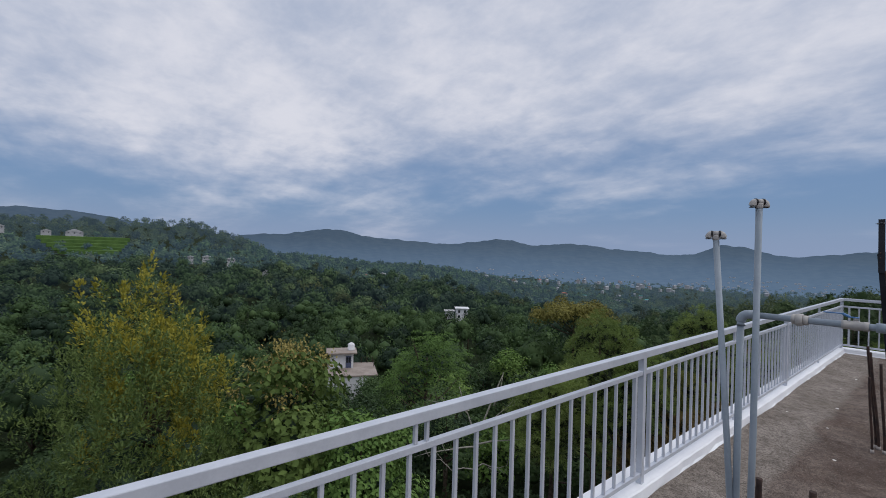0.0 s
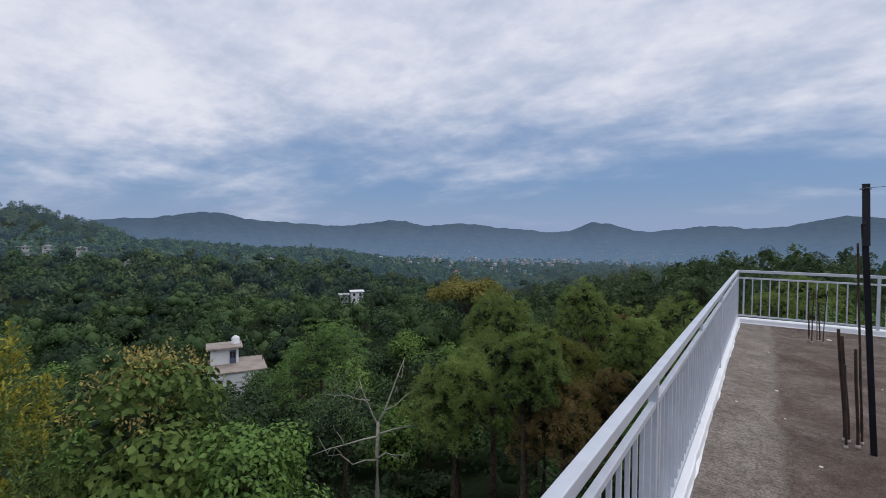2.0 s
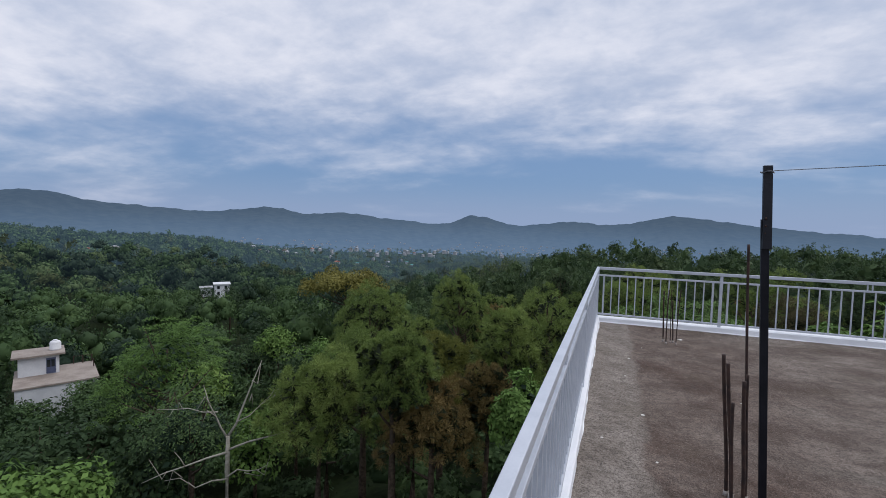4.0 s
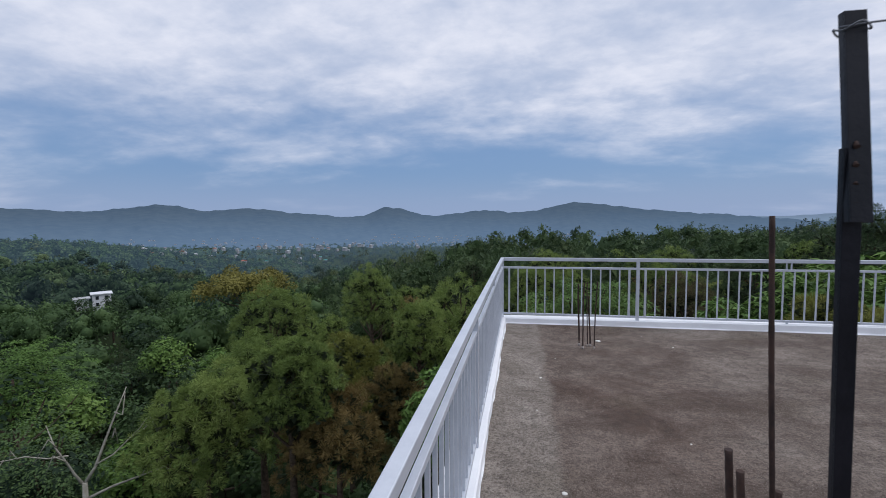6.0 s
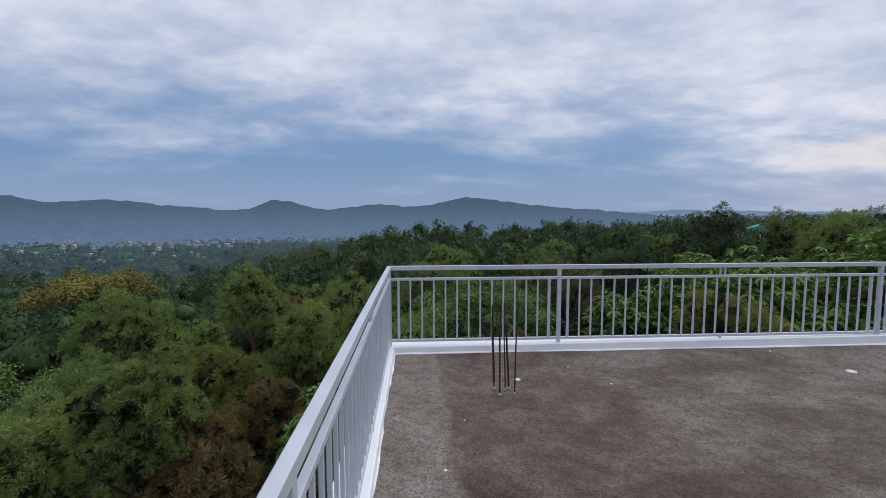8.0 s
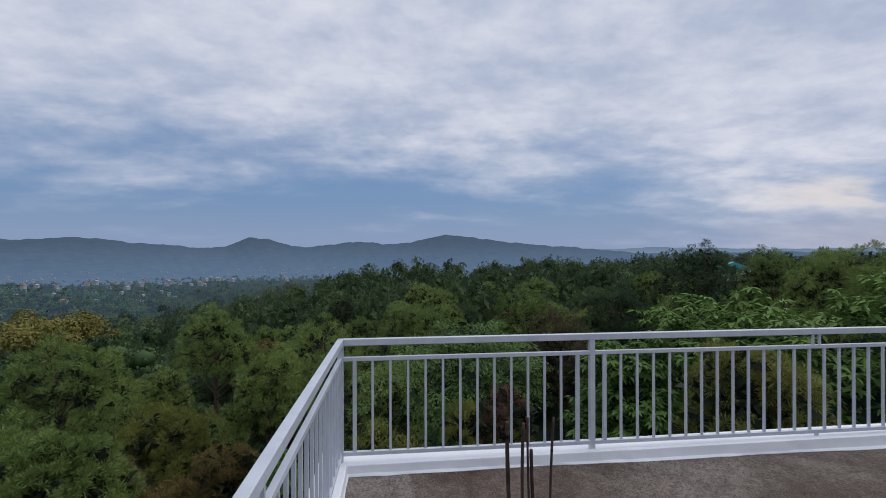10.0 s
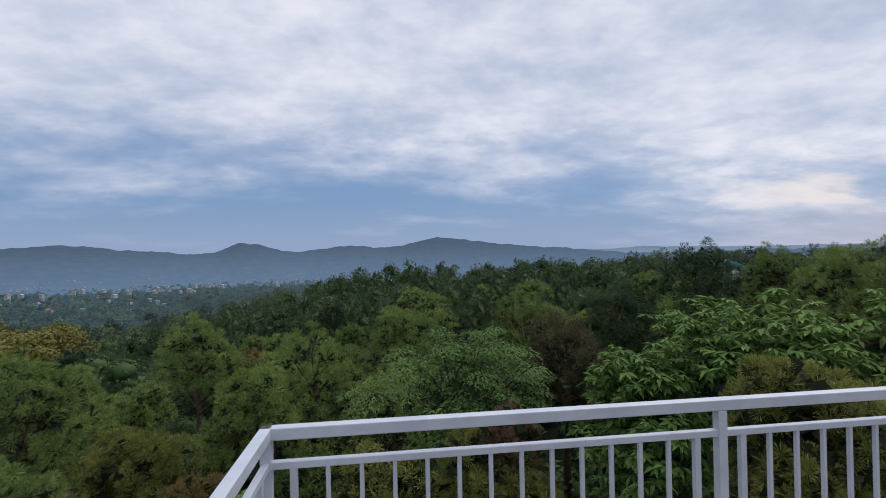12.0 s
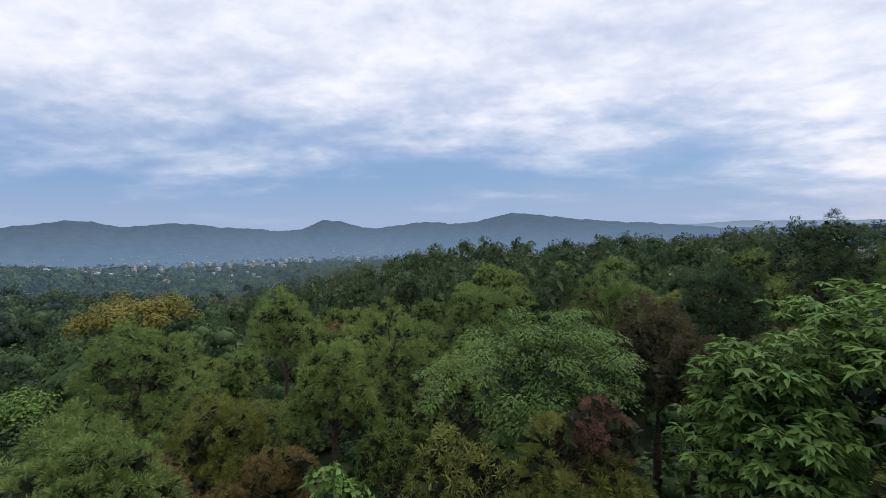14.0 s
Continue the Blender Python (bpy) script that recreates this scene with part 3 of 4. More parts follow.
            return leaves(np.repeat(base, grain, 0) + along * ln * f + out * 0.09, along * 0.75 + out * 0.8, leaf_long, leaf_wide, rng, droop=-0.1, lie=False)
        crown = plumes(p, 0.62, 0.12, 0.032, each)
        high = p[(p[:, 2] > deep * 0.25) & (np.hypot(p[:, 0] - spread * 0.08, p[:, 1]) < spread * 0.30)]
        tops = plumes(high[rng.permutation(len(high))[:210]] + np.array([0, 0, 0.30]), 0.66, 0.13, 0.058, 44)
    mid_z += h - mid_z - float(np.percentile(crown[0][:, 2], 99.7))
    up = np.array([0, 0, mid_z])
    girth = 0.05 + 0.013 * h + 0.008 * spread
    # inner leaves, coloured dark to stand for the shade within the crown
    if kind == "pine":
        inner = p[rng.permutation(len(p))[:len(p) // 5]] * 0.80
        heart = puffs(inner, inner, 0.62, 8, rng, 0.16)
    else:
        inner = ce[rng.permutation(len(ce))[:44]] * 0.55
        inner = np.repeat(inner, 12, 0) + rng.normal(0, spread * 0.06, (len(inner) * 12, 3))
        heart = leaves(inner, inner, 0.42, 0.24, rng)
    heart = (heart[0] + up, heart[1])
    trunk = limbs(h, mid_z, ce, girth, rng, 12 if detail > 0.7 else 6)
    return trunk, (crown[0] + up, crown[1]), (tops[0] + up, tops[1]) if tops else None, heart


def make_tree(name, label, category, kind, seed, height, spread, leaf, detail=1.0, tip=None, group="", bark=None):
    root = thing(name, label, category, group)
    trunk, crown, tops, heart = tree_parts(kind, seed, height, spread, detail)
    part("trunk", trunk, bark or M_BARK, root)
    part("crown", raw_mesh("crown", *crown), leaf, root)
    part("inner_crown", raw_mesh("inner_crown", *heart), M_SHADE if kind != "pine" else M_GLOOM, root, "inner foliage coloured dark for the shade within the crown")
    if tops:
        part("new_growth", raw_mesh("new_growth", *tops), tip, root, "pale yellow new growth")
    return root


def stand(root, x, y, top, height, turn=0.0, size=1.0):
    """Sets a tree so that its top is at the given height; the foot goes into the ground."""
    root.matrix_basis = Matrix.LocRotScale((x, y, top - height * size), Euler((0, 0, radians(turn))), (size, size, size))
    return root


def polar(eye, turn, dist):
    return eye[0] + dist * math.sin(radians(turn)), eye[1] + dist * math.cos(radians(turn))


# ---- roof terrace ----
EAST, SOUTH = 9.0, -15.0
bm = boxed((-0.14, SOUTH, -0.22), (EAST, 0.14, 0.0), 0.0)
tagged(part("floor", bm, M_FLOOR), "weathered brown concrete roof slab with dark stains", "floor", kind="structure")
bm = boxed((-0.02, SOUTH + 0.1, -12.5), (EAST - 0.1, 0.02, -0.222))
tagged(part("wall_below", bm, M_PLASTER), "plain white house wall under the roof", "wall", kind="structure")


def kerb(name, along_y):
    """A low painted upstand with a lumpy foot and a soft top edge."""
    rng = np.random.default_rng(4 if along_y else 5)
    bm = bmesh.new()
    length = 15.0 if along_y else EAST
    n = int(length / 0.12)
    rings = []
    for k in range(n + 1):
        s = length * k / n
        w = rng.normal(0, 0.0035, 3)
        rise = 0.078 + (0.0 if along_y else 0.006 * min(s, 6.0))
        foot = (0.074 if along_y else 0.086) + 0.006 * math.sin(s * 3.1) + w[0]
        prof = ((-0.14, -0.01), (-0.14, rise), (0.066 + w[1] * 0.5, rise + w[2] * 0.4), (0.077 + w[1] * 0.5, rise - 0.008), (0.082 + w[1], 0.016), (foot + 0.012, 0.002), (foot + 0.012, -0.01))
        rings.append([bm.verts.new((p, -s, z) if along_y else (s - 0.14 if k == 0 else s, -p, z)) for p, z in prof])
    for a, b in zip(rings, rings[1:]):
        for k in range(len(a) - 1):
            bm.faces.new((a[k], a[k + 1], b[k + 1], b[k]))
    bm.faces.new(rings[0])
    bm.faces.new(rings[-1][::-1])
    bmesh.ops.recalc_face_normals(bm, faces=bm.faces)
    return tagged(part(name, bm, M_WHITE), "low white-painted concrete kerb along the roof edge", "kerb", kind="structure")


kerb("kerb_west", True)
kerb("kerb_north", False)


def railing(label, length, posts, struts, pitch, frame_m):
    """A welded steel railing along its own x axis; its outer top edge lies on y = 0."""
    root = thing("railing", label, "railing", "roof railings")
    root.matrix_basis = frame_m
    part("top_rail", boxed((0, 0, 0.951), (length, 0.046, 1.0), 0.004), M_STEEL, root)
    part("middle_rail", boxed((0.03, 0.008, 0.833), (length, 0.038, 0.863), 0.003), M_STEEL, root)
    part("bottom_rail", boxed((0.03, 0.008, 0.124), (length, 0.038, 0.154), 0.003), M_STEEL, root)
    post = None
    for x in posts:
        if post is None:
            post = part("post", boxed((-0.021, 0.002, 0.05), (0.021, 0.044, 0.950), 0.003), M_STEEL, root)
            post.location.x = x
            continue
        o = new("post", post.data)
        o.parent, o.location.x = root, x
    strut = None
    for x in struts:
        for dx in (-0.03, 0.03):
            if strut is None:
                strut = o = part("strut", boxed((-0.008, 0.014, 0.864), (0.008, 0.032, 0.950), 0.002), M_STEEL, root)
            else:
                o = new("strut", strut.data)
                o.parent = root
            o.location.x = x + dx
        o = part("foot", boxed((-0.012, 0.012, 0.05), (0.012, 0.034, 0.1235), 0.003), M_STEEL, root)
        o.location.x = x
    thin = part("baluster", boxed((-0.0088, 0.014, 0.1545), (0.0088, 0.032, 0.8325), 0.002), M_STEEL, root)
    thick = part("stile", boxed((-0.014, 0.010, 0.1545), (0.014, 0.036, 0.8325), 0.002), M_STEEL, root)
    thin.location.x, thick.location.x = posts[0] + 0.24, posts[0] + 0.105
    for a, b in zip(posts, posts[1:]):
        lo, hi = a + 0.105, b - 0.118
        n = round((hi - lo) / pitch)
        for k in range(n + 1):
            if a == posts[0] and k == 0:
                continue
            if a == posts[0] and k == 1:
                thin.location.x = lo + (hi - lo) / n
                continue
            wide = k in (0, n)
            o = new("stile" if wide else "baluster", (thick if wide else thin).data)
            o.parent, o.location.x = root, lo + (hi - lo) * k / n
    return root


# along the west edge, then the north edge: own x runs from the corner
west = Matrix(((0, 1, 0, 0), (-1, 0, 0, 0), (0, 0, 1, 0), (0, 0, 0, 1)))
north = Matrix(((1, 0, 0, 0), (0, -1, 0, 0), (0, 0, 1, 0), (0, 0, 0, 1)))


railing("silver-painted steel tube railing along the long roof edge", 15.0, (0.022, 4.02, 7.94, 11.88, 14.9), (2.02, 5.98, 9.91, 13.4), 0.128, west)
railing("silver-painted steel tube railing along the short roof edge", EAST, (0.022, 1.983, 5.93, 8.9), (3.945, 7.5), 0.1365, north)


# ---- pipes on the roof ----
def vent_pipe(label, foot, top, side):
    """A thin leaning vent with a tee and two turned-down elbows on top."""
    root = thing("vent_pipe", label, "pipe", "vent pipes")
    f, t = Vector(foot), Vector(top)
    up = Vector((0, 0, 1))
    part("riser", piped([f, f.lerp(t, 0.5) + Vector((0.004, 0, 0)), t], [0.0125, 0.0125, 0.0125], 14), M_PIPE, root)
    part("socket", piped([t - up * 0.012, t - up * 0.008, t + up * 0.003, t + up * 0.008], [0.0135, 0.0145, 0.0145, 0.0145], 14), M_FITTING, root, "dusty beige tee socket")
    side = Vector(side)
    c0 = t + up * 0.014
    part("tee", piped([c0 - side * 0.012, c0 + side * 0.012], [0.0125, 0.0125], 14), M_FITTING, root)
    for s in (-1, 1):
        c = c0 + side * 0.013 * s
        bend = [c + side * s * 0.014 * math.sin(a) - up * 0.014 * (1 - math.cos(a)) for a in (0, 0.4, 0.8, 1.2, 1.57)]
        bend.append(bend[-1] - up * 0.007)
        part("elbow", piped(bend, [0.0138] * 6, 14), M_FITTING, root, "dusty beige elbow with a dark mouth")
        e = bend[-1]
        # black disc on the closed end paints the shade of an open hollow
        part("mouth", piped([e - up * 0.0022, e - up * 0.0012], [0.011, 0.011], 14), M_BLACK, root)
        part("collar", piped([c - side * s * 0.001, c + side * s * 0.005], [0.0146, 0.0146], 14), M_BLACK, root)
    return root


vent_pipe("short leaning grey vent pipe with twin elbows", (0.885, -8.877, 0.0), (0.781, -8.914, 1.752), (0.94, 0.34, 0))
vent_pipe("tall leaning grey vent pipe with twin elbows", (0.925, -8.92, 0.0), (0.936, -8.912, 1.88), (0.66, 0.75, 0))

supply = thing("water_pipe", "grey plastic water pipe with a union and a blue-levered valve", "pipe")
supply.matrix_basis = pose(-0.045, 0, 0)
Y, Z = -8.877, 1.43
part("riser", piped([(0.912, Y, 0), (0.914, Y, 0.8), (0.916, Y, Z - 0.03)], [0.0135] * 3, 14), M_PIPE, supply)
bend = [Vector((0.916, Y, Z - 0.05))] + [Vector((0.916 + 0.03 * (1 - math.cos(a)), Y, Z - 0.03 + 0.03 * math.sin(a))) for a in (0, 0.4, 0.8, 1.2, 1.57)] + [Vector((0.968, Y, Z))]
part("elbow", piped(bend, [0.0185] * 7, 14), M_PIPE, supply)
part("run", piped([(0.95, Y, Z), (1.6, Y, Z), (2.35, Y, Z)], [0.0125] * 3, 14), M_PIPE, supply)
union = part("union", piped([(1.088, Y, Z), (1.092, Y, Z), (1.103, Y, Z)], [0.016, 0.02, 0.02], 8), M_FITTING, supply, "beige hexagonal union nut")
part("nut", piped([(1.1035, Y, Z), (1.107, Y, Z), (1.122, Y, Z), (1.125, Y, Z)], [0.023, 0.026, 0.026, 0.023], 6), M_FITTING, union)
part("nut", piped([(1.1255, Y, Z), (1.142, Y, Z)], [0.019, 0.018], 8), M_FITTING, union)
valve = part("valve", piped([(1.238, Y, Z), (1.252, Y, Z), (1.254, Y, Z), (1.275, Y, Z), (1.296, Y, Z), (1.298, Y, Z), (1.312, Y, Z)], [0.0165, 0.0165, 0.0145, 0.019, 0.0145, 0.0165, 0.0165], 8), M_FITTING, supply, "pale brass ball valve")
part("stem", piped([(1.275, Y, Z + 0.015), (1.275, Y, Z + 0.03)], [0.006, 0.006], 10), M_FITTING, valve)
bm = boxed((1.255, Y - 0.007, Z + 0.027), (1.285, Y + 0.007, Z + 0.031), 0.001)
block(bm, (1.185, Y - 0.006, Z + 0.038), (1.242, Y + 0.006, Z + 0.042), 0.001)
tube(bm, [(1.26, Y, Z + 0.029), (1.24, Y, Z + 0.04)], [0.005, 0.005], 6)
part("lever", bm, M_LEVER, valve, "blue enamelled lever")
part("coupling", piped([(1.33, Y, Z), (1.38, Y, Z)], [0.0175, 0.0175], 14), M_PIPE, supply)
part("drop", piped([(2.33, Y, Z + 0.01), (2.33, Y, 0.0)], [0.0125, 0.0125], 14), M_PIPE, supply)


# ---- column bars left standing in the slab ----
def bar_group(label, bars, seed):
    """Ribbed reinforcing bars of a column to come; each one (x, y, top, lean x, lean y, thickness)."""
    rng = np.random.default_rng(seed)
    root = thing("column_bars", label, "rebar", "column bars")
    for x, y, top, lx, ly, r in bars:
        bm = bmesh.new()
        n = max(8, int(top / 0.03))
        pts = [Vector((x + lx * f ** 1.3 + 0.004 * math.sin(f * 5 + x), y + ly * f, top * f)) for f in np.linspace(0, 1, n)]
        tube(bm, pts, [r * (1.0 + 0.10 * (k % 2)) for k in range(n)], 7)
        bar = part("bar", bm, M_RUST, root)
        k = max(2, int(n * rng.uniform(0.05, 0.1)))
        part("crust", piped([p for p in pts[:k]], [r * 1.7 * (1 - 0.35 * i / k) for i in range(k)], 7), M_MORTAR, bar, "pale mortar crust at the foot")
    return root


bar_group("four rusty bars standing near the roof corner", ((1.025, -1.17, 0.775, -0.012, 0.0, 0.0105), (1.05, -1.32, 0.80, 0.022, 0.06, 0.008), (1.158, -1.18, 0.63, -0.022, 0.0, 0.009), (1.12, -1.21, 0.80, -0.005, 0.02, 0.006), (1.185, -1.305, 0.82, 0.045, 0.05, 0.0065)), 1)
bar_group("rusty bars standing beside the black post", ((0.99, -5.462, 0.907, -0.06, -0.035, 0.0105), (1.01, -5.492, 0.86, -0.06, -0.035, 0.0105), (1.088, -5.462, 1.596, -0.057, -0.011, 0.0075), (1.055, -5.572, 0.78, -0.03, -0.02, 0.0105), (1.09, -5.482, 0.80, -0.03, -0.03, 0.008), (0.98, -5.632, 0.66, -0.02, -0.02, 0.009)), 2)
bar_group("short rusty bars standing by the vent pipes", ((0.93, -8.787, 0.73, 0.0, 0.0, 0.012), (1.105, -8.767, 0.74, 0.0, 0.0, 0.012), (0.895, -8.642, 0.63, 0.0, 0.0, 0.01), (1.095, -8.602, 0.61, 0.0, 0.0, 0.01)), 3)


def angle_bar(name, foot, top, width, root):
    """A length of steel angle between two points, one leg facing the corner of the roof."""
    f, t = Vector(foot), Vector(top)
    bm = bmesh.new()
    k = 0.0045
    h = t.z - f.z
    block(bm, (-width / 2, -k, 0), (width / 2, 0, h), 0.001)
    block(bm, (-width / 2, 0.0002, 0), (-width / 2 + k, width * 0.4, h), 0.001)
    for v in bm.verts:
        v.co = f.lerp(t, v.co.z / h) + Vector((v.co.x, v.co.y, 0))
    return part(name, bm, M_BLACK, root)


def steel_post():
    root = thing("steel_post", "black-painted steel post of two overlapping angle lengths", "post")
    angle_bar("lower_length", (1.14, -5.652, 0.0), (1.022, -5.797, 1.74), 0.038, root)
    angle_bar("upper_length", (1.034, -5.812, 1.58), (1.026, -5.772, 2.035), 0.043, root)
    for z in (1.62, 1.66, 1.70, 1.74):
        part("weld", piped([(1.022, -5.809, z), (1.024, -5.799, z + 0.012)], [0.006, 0.004], 6), M_RUST, root)
    loop = [(1.026 + 0.031 * math.cos(a), -5.767 + 0.031 * math.sin(a), 1.998 + 0.006 * math.sin(3 * a)) for a in np.linspace(0, math.tau, 25)]
    part("binding_wire", piped(loop, [0.0022] * 25, 6), M_WIRE, root, "twisted grey binding wire")
    return root


steel_post()
sag = [(1.056 + 7.789 * f, -5.782 - 0.57 * f, 2.005 + 0.735 * f - 0.5 * f * (1 - f)) for f in np.linspace(0, 1, 24)]
cable = part("cable", piped([(0.986, -5.792, 1.995)] + sag, [0.0022] * 25, 6), M_WIRE)
tagged(cable, "thin grey cable tied to the black post", "cable")
holder = thing("cable_post", "plain black steel post at the roof edge holding the cable", "post")
part("shaft", boxed((8.82, -6.47, 0.0), (8.88, -6.41, 2.8), 0.003), M_BLACK, holder)


# ---- crumbs on the slab ----
def crumb(x, y, size, seed, label, flat=0.35):
    rng = np.random.default_rng(seed)
    bm = bmesh.new()
    bmesh.ops.create_icosphere(bm, subdivisions=2, radius=size)
    for v in bm.verts:
        v.co = Vector((v.co.x * rng.uniform(0.85, 1.15), v.co.y * rng.uniform(0.85, 1.15), max(v.co.z * flat, -size * flat * 0.4) + size * flat * 0.4))
    o = part("mortar_lump", bm, M_CHIP)
    o.location = (x, y, 0.0)
    return tagged(o, label, "rubble", "crumbs on the slab")


crumb(1.29, -0.944, 0.034, 1, "flat pale lump of mortar beside the bars", 0.3)
for k, (x, y, s) in enumerate(((0.572, -4.332, 0.018), (0.511, -2.42, 0.013), (4.677, -0.949, 0.045), (4.40, -0.25, 0.015), (2.15, -1.1, 0.011), (0.24, -4.95, 0.012), (1.9, -0.62, 0.009), (0.62, -5.2, 0.01), (0.8, -6.1, 0.013), (0.45, -3.2, 0.008), (1.5, -3.6, 0.008), (0.7, -1.75, 0.008))):
    crumb(x, y, s, 20 + k, "small pale crumb of mortar on the slab")


# ---- houses in the valley ----
def hut(name, label, at, turn, size, wall, roof, storeys=1, pitched=False, windows=True, group="", kind_word="house"):
    """A small house: plastered storeys, real window and door openings set in, a slab or a pitched roof."""
    w, d, h = size
    root = thing(name, label, kind_word, group, at, turn)
    part("wall", boxed((-w / 2, -d / 2, -3.0), (w / 2, d / 2, h)), wall, root)
    if pitched:
        bm = bmesh.new()
        o, rise = 0.4, w * 0.22
        pts = [(-w / 2 - o, -d / 2 - o, h), (0, -d / 2 - o, h + rise), (w / 2 + o, -d / 2 - o, h)]
        back = [(x, d / 2 + o, z) for x, y, z in pts]
        vs = [bm.verts.new(p) for p in pts + back]
        for f in ((0, 1, 2), (5, 4, 3), (0, 3, 4, 1), (1, 4, 5, 2), (0, 2, 5, 3)):
            bm.faces.new([vs[k] for k in f])
        bmesh.ops.recalc_face_normals(bm, faces=bm.faces)
        part("roof", bm, roof, root)
    else:
        part("roof", boxed((-w / 2 - 0.35, -d / 2 - 0.35, h + 0.004), (w / 2 + 0.35, d / 2 + 0.35, h + 0.2)), roof, root)
    if windows:
        pane = None
        for s in range(storeys):
            z = h * (s + 0.5) / storeys
            for k in range(max(2, int(w / 3))):
                x = -w / 2 + w * (k + 0.5) / max(2, int(w / 3))
                if pane is None:
                    pane = part("window", boxed((-0.3, -d / 2 - 0.03, -0.4), (0.3, -d / 2 + 0.1, 0.4)), M_GLASS, root)
                    pane.location = (x, 0, z)
                else:
                    o = new("window", pane.data)
                    o.parent, o.location = root, (x, 0, z)
    return root


def at_angle(eye, turn, up, dist):
    x, y = polar(eye, turn, dist)
    return x, y, eye[2] + dist * math.tan(radians(up))


EYE_A = (1.174, -10.945, 1.657)
EYE_B = (0.208, -9.497, 1.657)
EYE_C = (0.342, -7.364, 1.620)
EYE_D = (0.492, -1.516, 1.681)
EYE_E = (0.485, -0.770, 1.670)

# the white house with a roof room and a water tank
hx, hy, hz = at_angle(EYE_A, -59.8, -14.8, 64)
deck_house = thing("house", "white house with a brown roof deck and a roof room", "house", "", (hx, hy, hz), 63)
deck_house.scale = (0.82, 0.82, 0.82)
part("wall", boxed((-4.6, -3.8, -7.0), (3.2, 4.4, -0.2)), M_PLASTER, deck_house)
part("roof_deck", boxed((-4.8, -4.0, -0.196), (3.4, 4.6, 0.0)), M_SLAB, deck_house, "brown stained concrete deck")
part("roof_room", boxed((-4.4, 1.0, 0.003), (-0.4, 4.2, 2.5)), M_PLASTER, deck_house)
part("roof_slab", boxed((-5.0, 0.3, 2.504), (0.2, 4.8, 2.72)), M_SLAB, deck_house, "thin pale slab that oversails the room")
door = part("door", boxed((-1.7, 0.955, 0.05), (-0.75, 1.04, 2.08)), M_DOOR, deck_house, "blue-grey double door")
part("door_frame", boxed((-1.79, 0.965, 0.05), (-1.703, 1.02, 2.16)), M_PLASTER, door)
part("door_frame", boxed((-0.747, 0.965, 0.05), (-0.66, 1.02, 2.16)), M_PLASTER, door)
for x0 in (-1.62, -1.2):
    part("door_panel", boxed((x0, 0.942, 0.9), (x0 + 0.34, 0.953, 1.85)), M_GLASS, door)
post = part("deck_post", boxed((-0.06, -0.06, 0.0), (0.06, 0.06, 1.05)), M_RUST, deck_house)
post.location = (1.2, 4.3, 0)
for x, y in ((2.2, 4.3), (3.2, 4.3), (3.2, 1.5)):
    o = new("deck_post", post.data)
    o.parent, o.location = deck_house, (x, y, 0)
part("deck_rail", boxed((1.2, 4.27, 1.0), (3.2, 4.33, 1.05)), M_RUST, deck_house)
tank = thing("water_tank", "white ribbed plastic water tank on the roof room", "water tank")
tank.matrix_basis = deck_house.matrix_basis @ pose(-0.75, 2.6, 2.72)
part("body", piped([(0, 0, 0), (0, 0, 0.25), (0, 0, 0.28), (0, 0, 0.55), (0, 0, 0.58), (0, 0, 0.9), (0, 0, 1.15), (0, 0, 1.25)], [0.62, 0.62, 0.59, 0.62, 0.59, 0.62, 0.5, 0.28], 20), M_TANK, tank)
part("lid", piped([(0, 0, 1.25), (0, 0, 1.34)], [0.26, 0.22], 14), M_TANK, tank)

wx, wy, wz = at_angle(EYE_C, -47.5, -8.6, 130)
hut("house", "white two-storey house among the trees", (wx, wy, wz), 50, (3.4, 3.6, 3.0), M_PLASTER, M_PLASTER, 2, group="houses in the woods")
wx, wy, wz = at_angle(EYE_C, -49.1, -8.6, 134)
hut("house", "low white outbuilding among the trees", (wx, wy, wz), 50, (2.6, 3, 2.2), M_PLASTER, M_TIN, 1, group="houses in the woods")
wx, wy, wz = at_angle((0.398, -4.236, 1.634), 38.6, -2.4, 120)
hut("house", "house with a teal tin roof above the pines", (wx, wy, wz), -35, (8, 5, 0.5), M_PLASTER, M_TEAL, 1, True, group="houses in the woods")
for turn, up, dist, rf, wd, pit, lb in ((-59.1, -3.3, 330, M_REDROOF, 9, True, "house with a red tin roof among the trees"), (-56.8, -3.1, 350, M_TIN, 8, True, "white house with a grey roof among the trees"), (-88.7, 0.9, 420, M_TIN, 16, True, "long pale house above green field terraces"), (-90.8, 0.9, 425, M_TIN, 9, True, "pale house above green field terraces"), (-94.0, 1.2, 430, M_TIN, 8, True, "pale house on the upper slope"), (-77.0, -1.4, 330, M_TIN, 8, True, "small pale house on the slope"), (-74.5, -1.6, 330, M_TIN, 8, True, "small pale house on the slope"), (-78.6, -1.4, 330, M_TIN, 5, True, "small pale hut on the slope"), (-70.7, -2.7, 300, M_TIN, 7, True, "small pale house on the slope"), (-63.5, -2.9, 340, M_PLASTER, 5, False, "small pale house on the slope")):
    x, y, z = at_angle((1.482, -11.075, 1.657), turn, up, dist)
    hut("house", lb, (x, y, z - 1.6), -turn, (wd * 0.62, 4, 1.8), M_TIN, rf, 1, pit, group="houses on the slope")

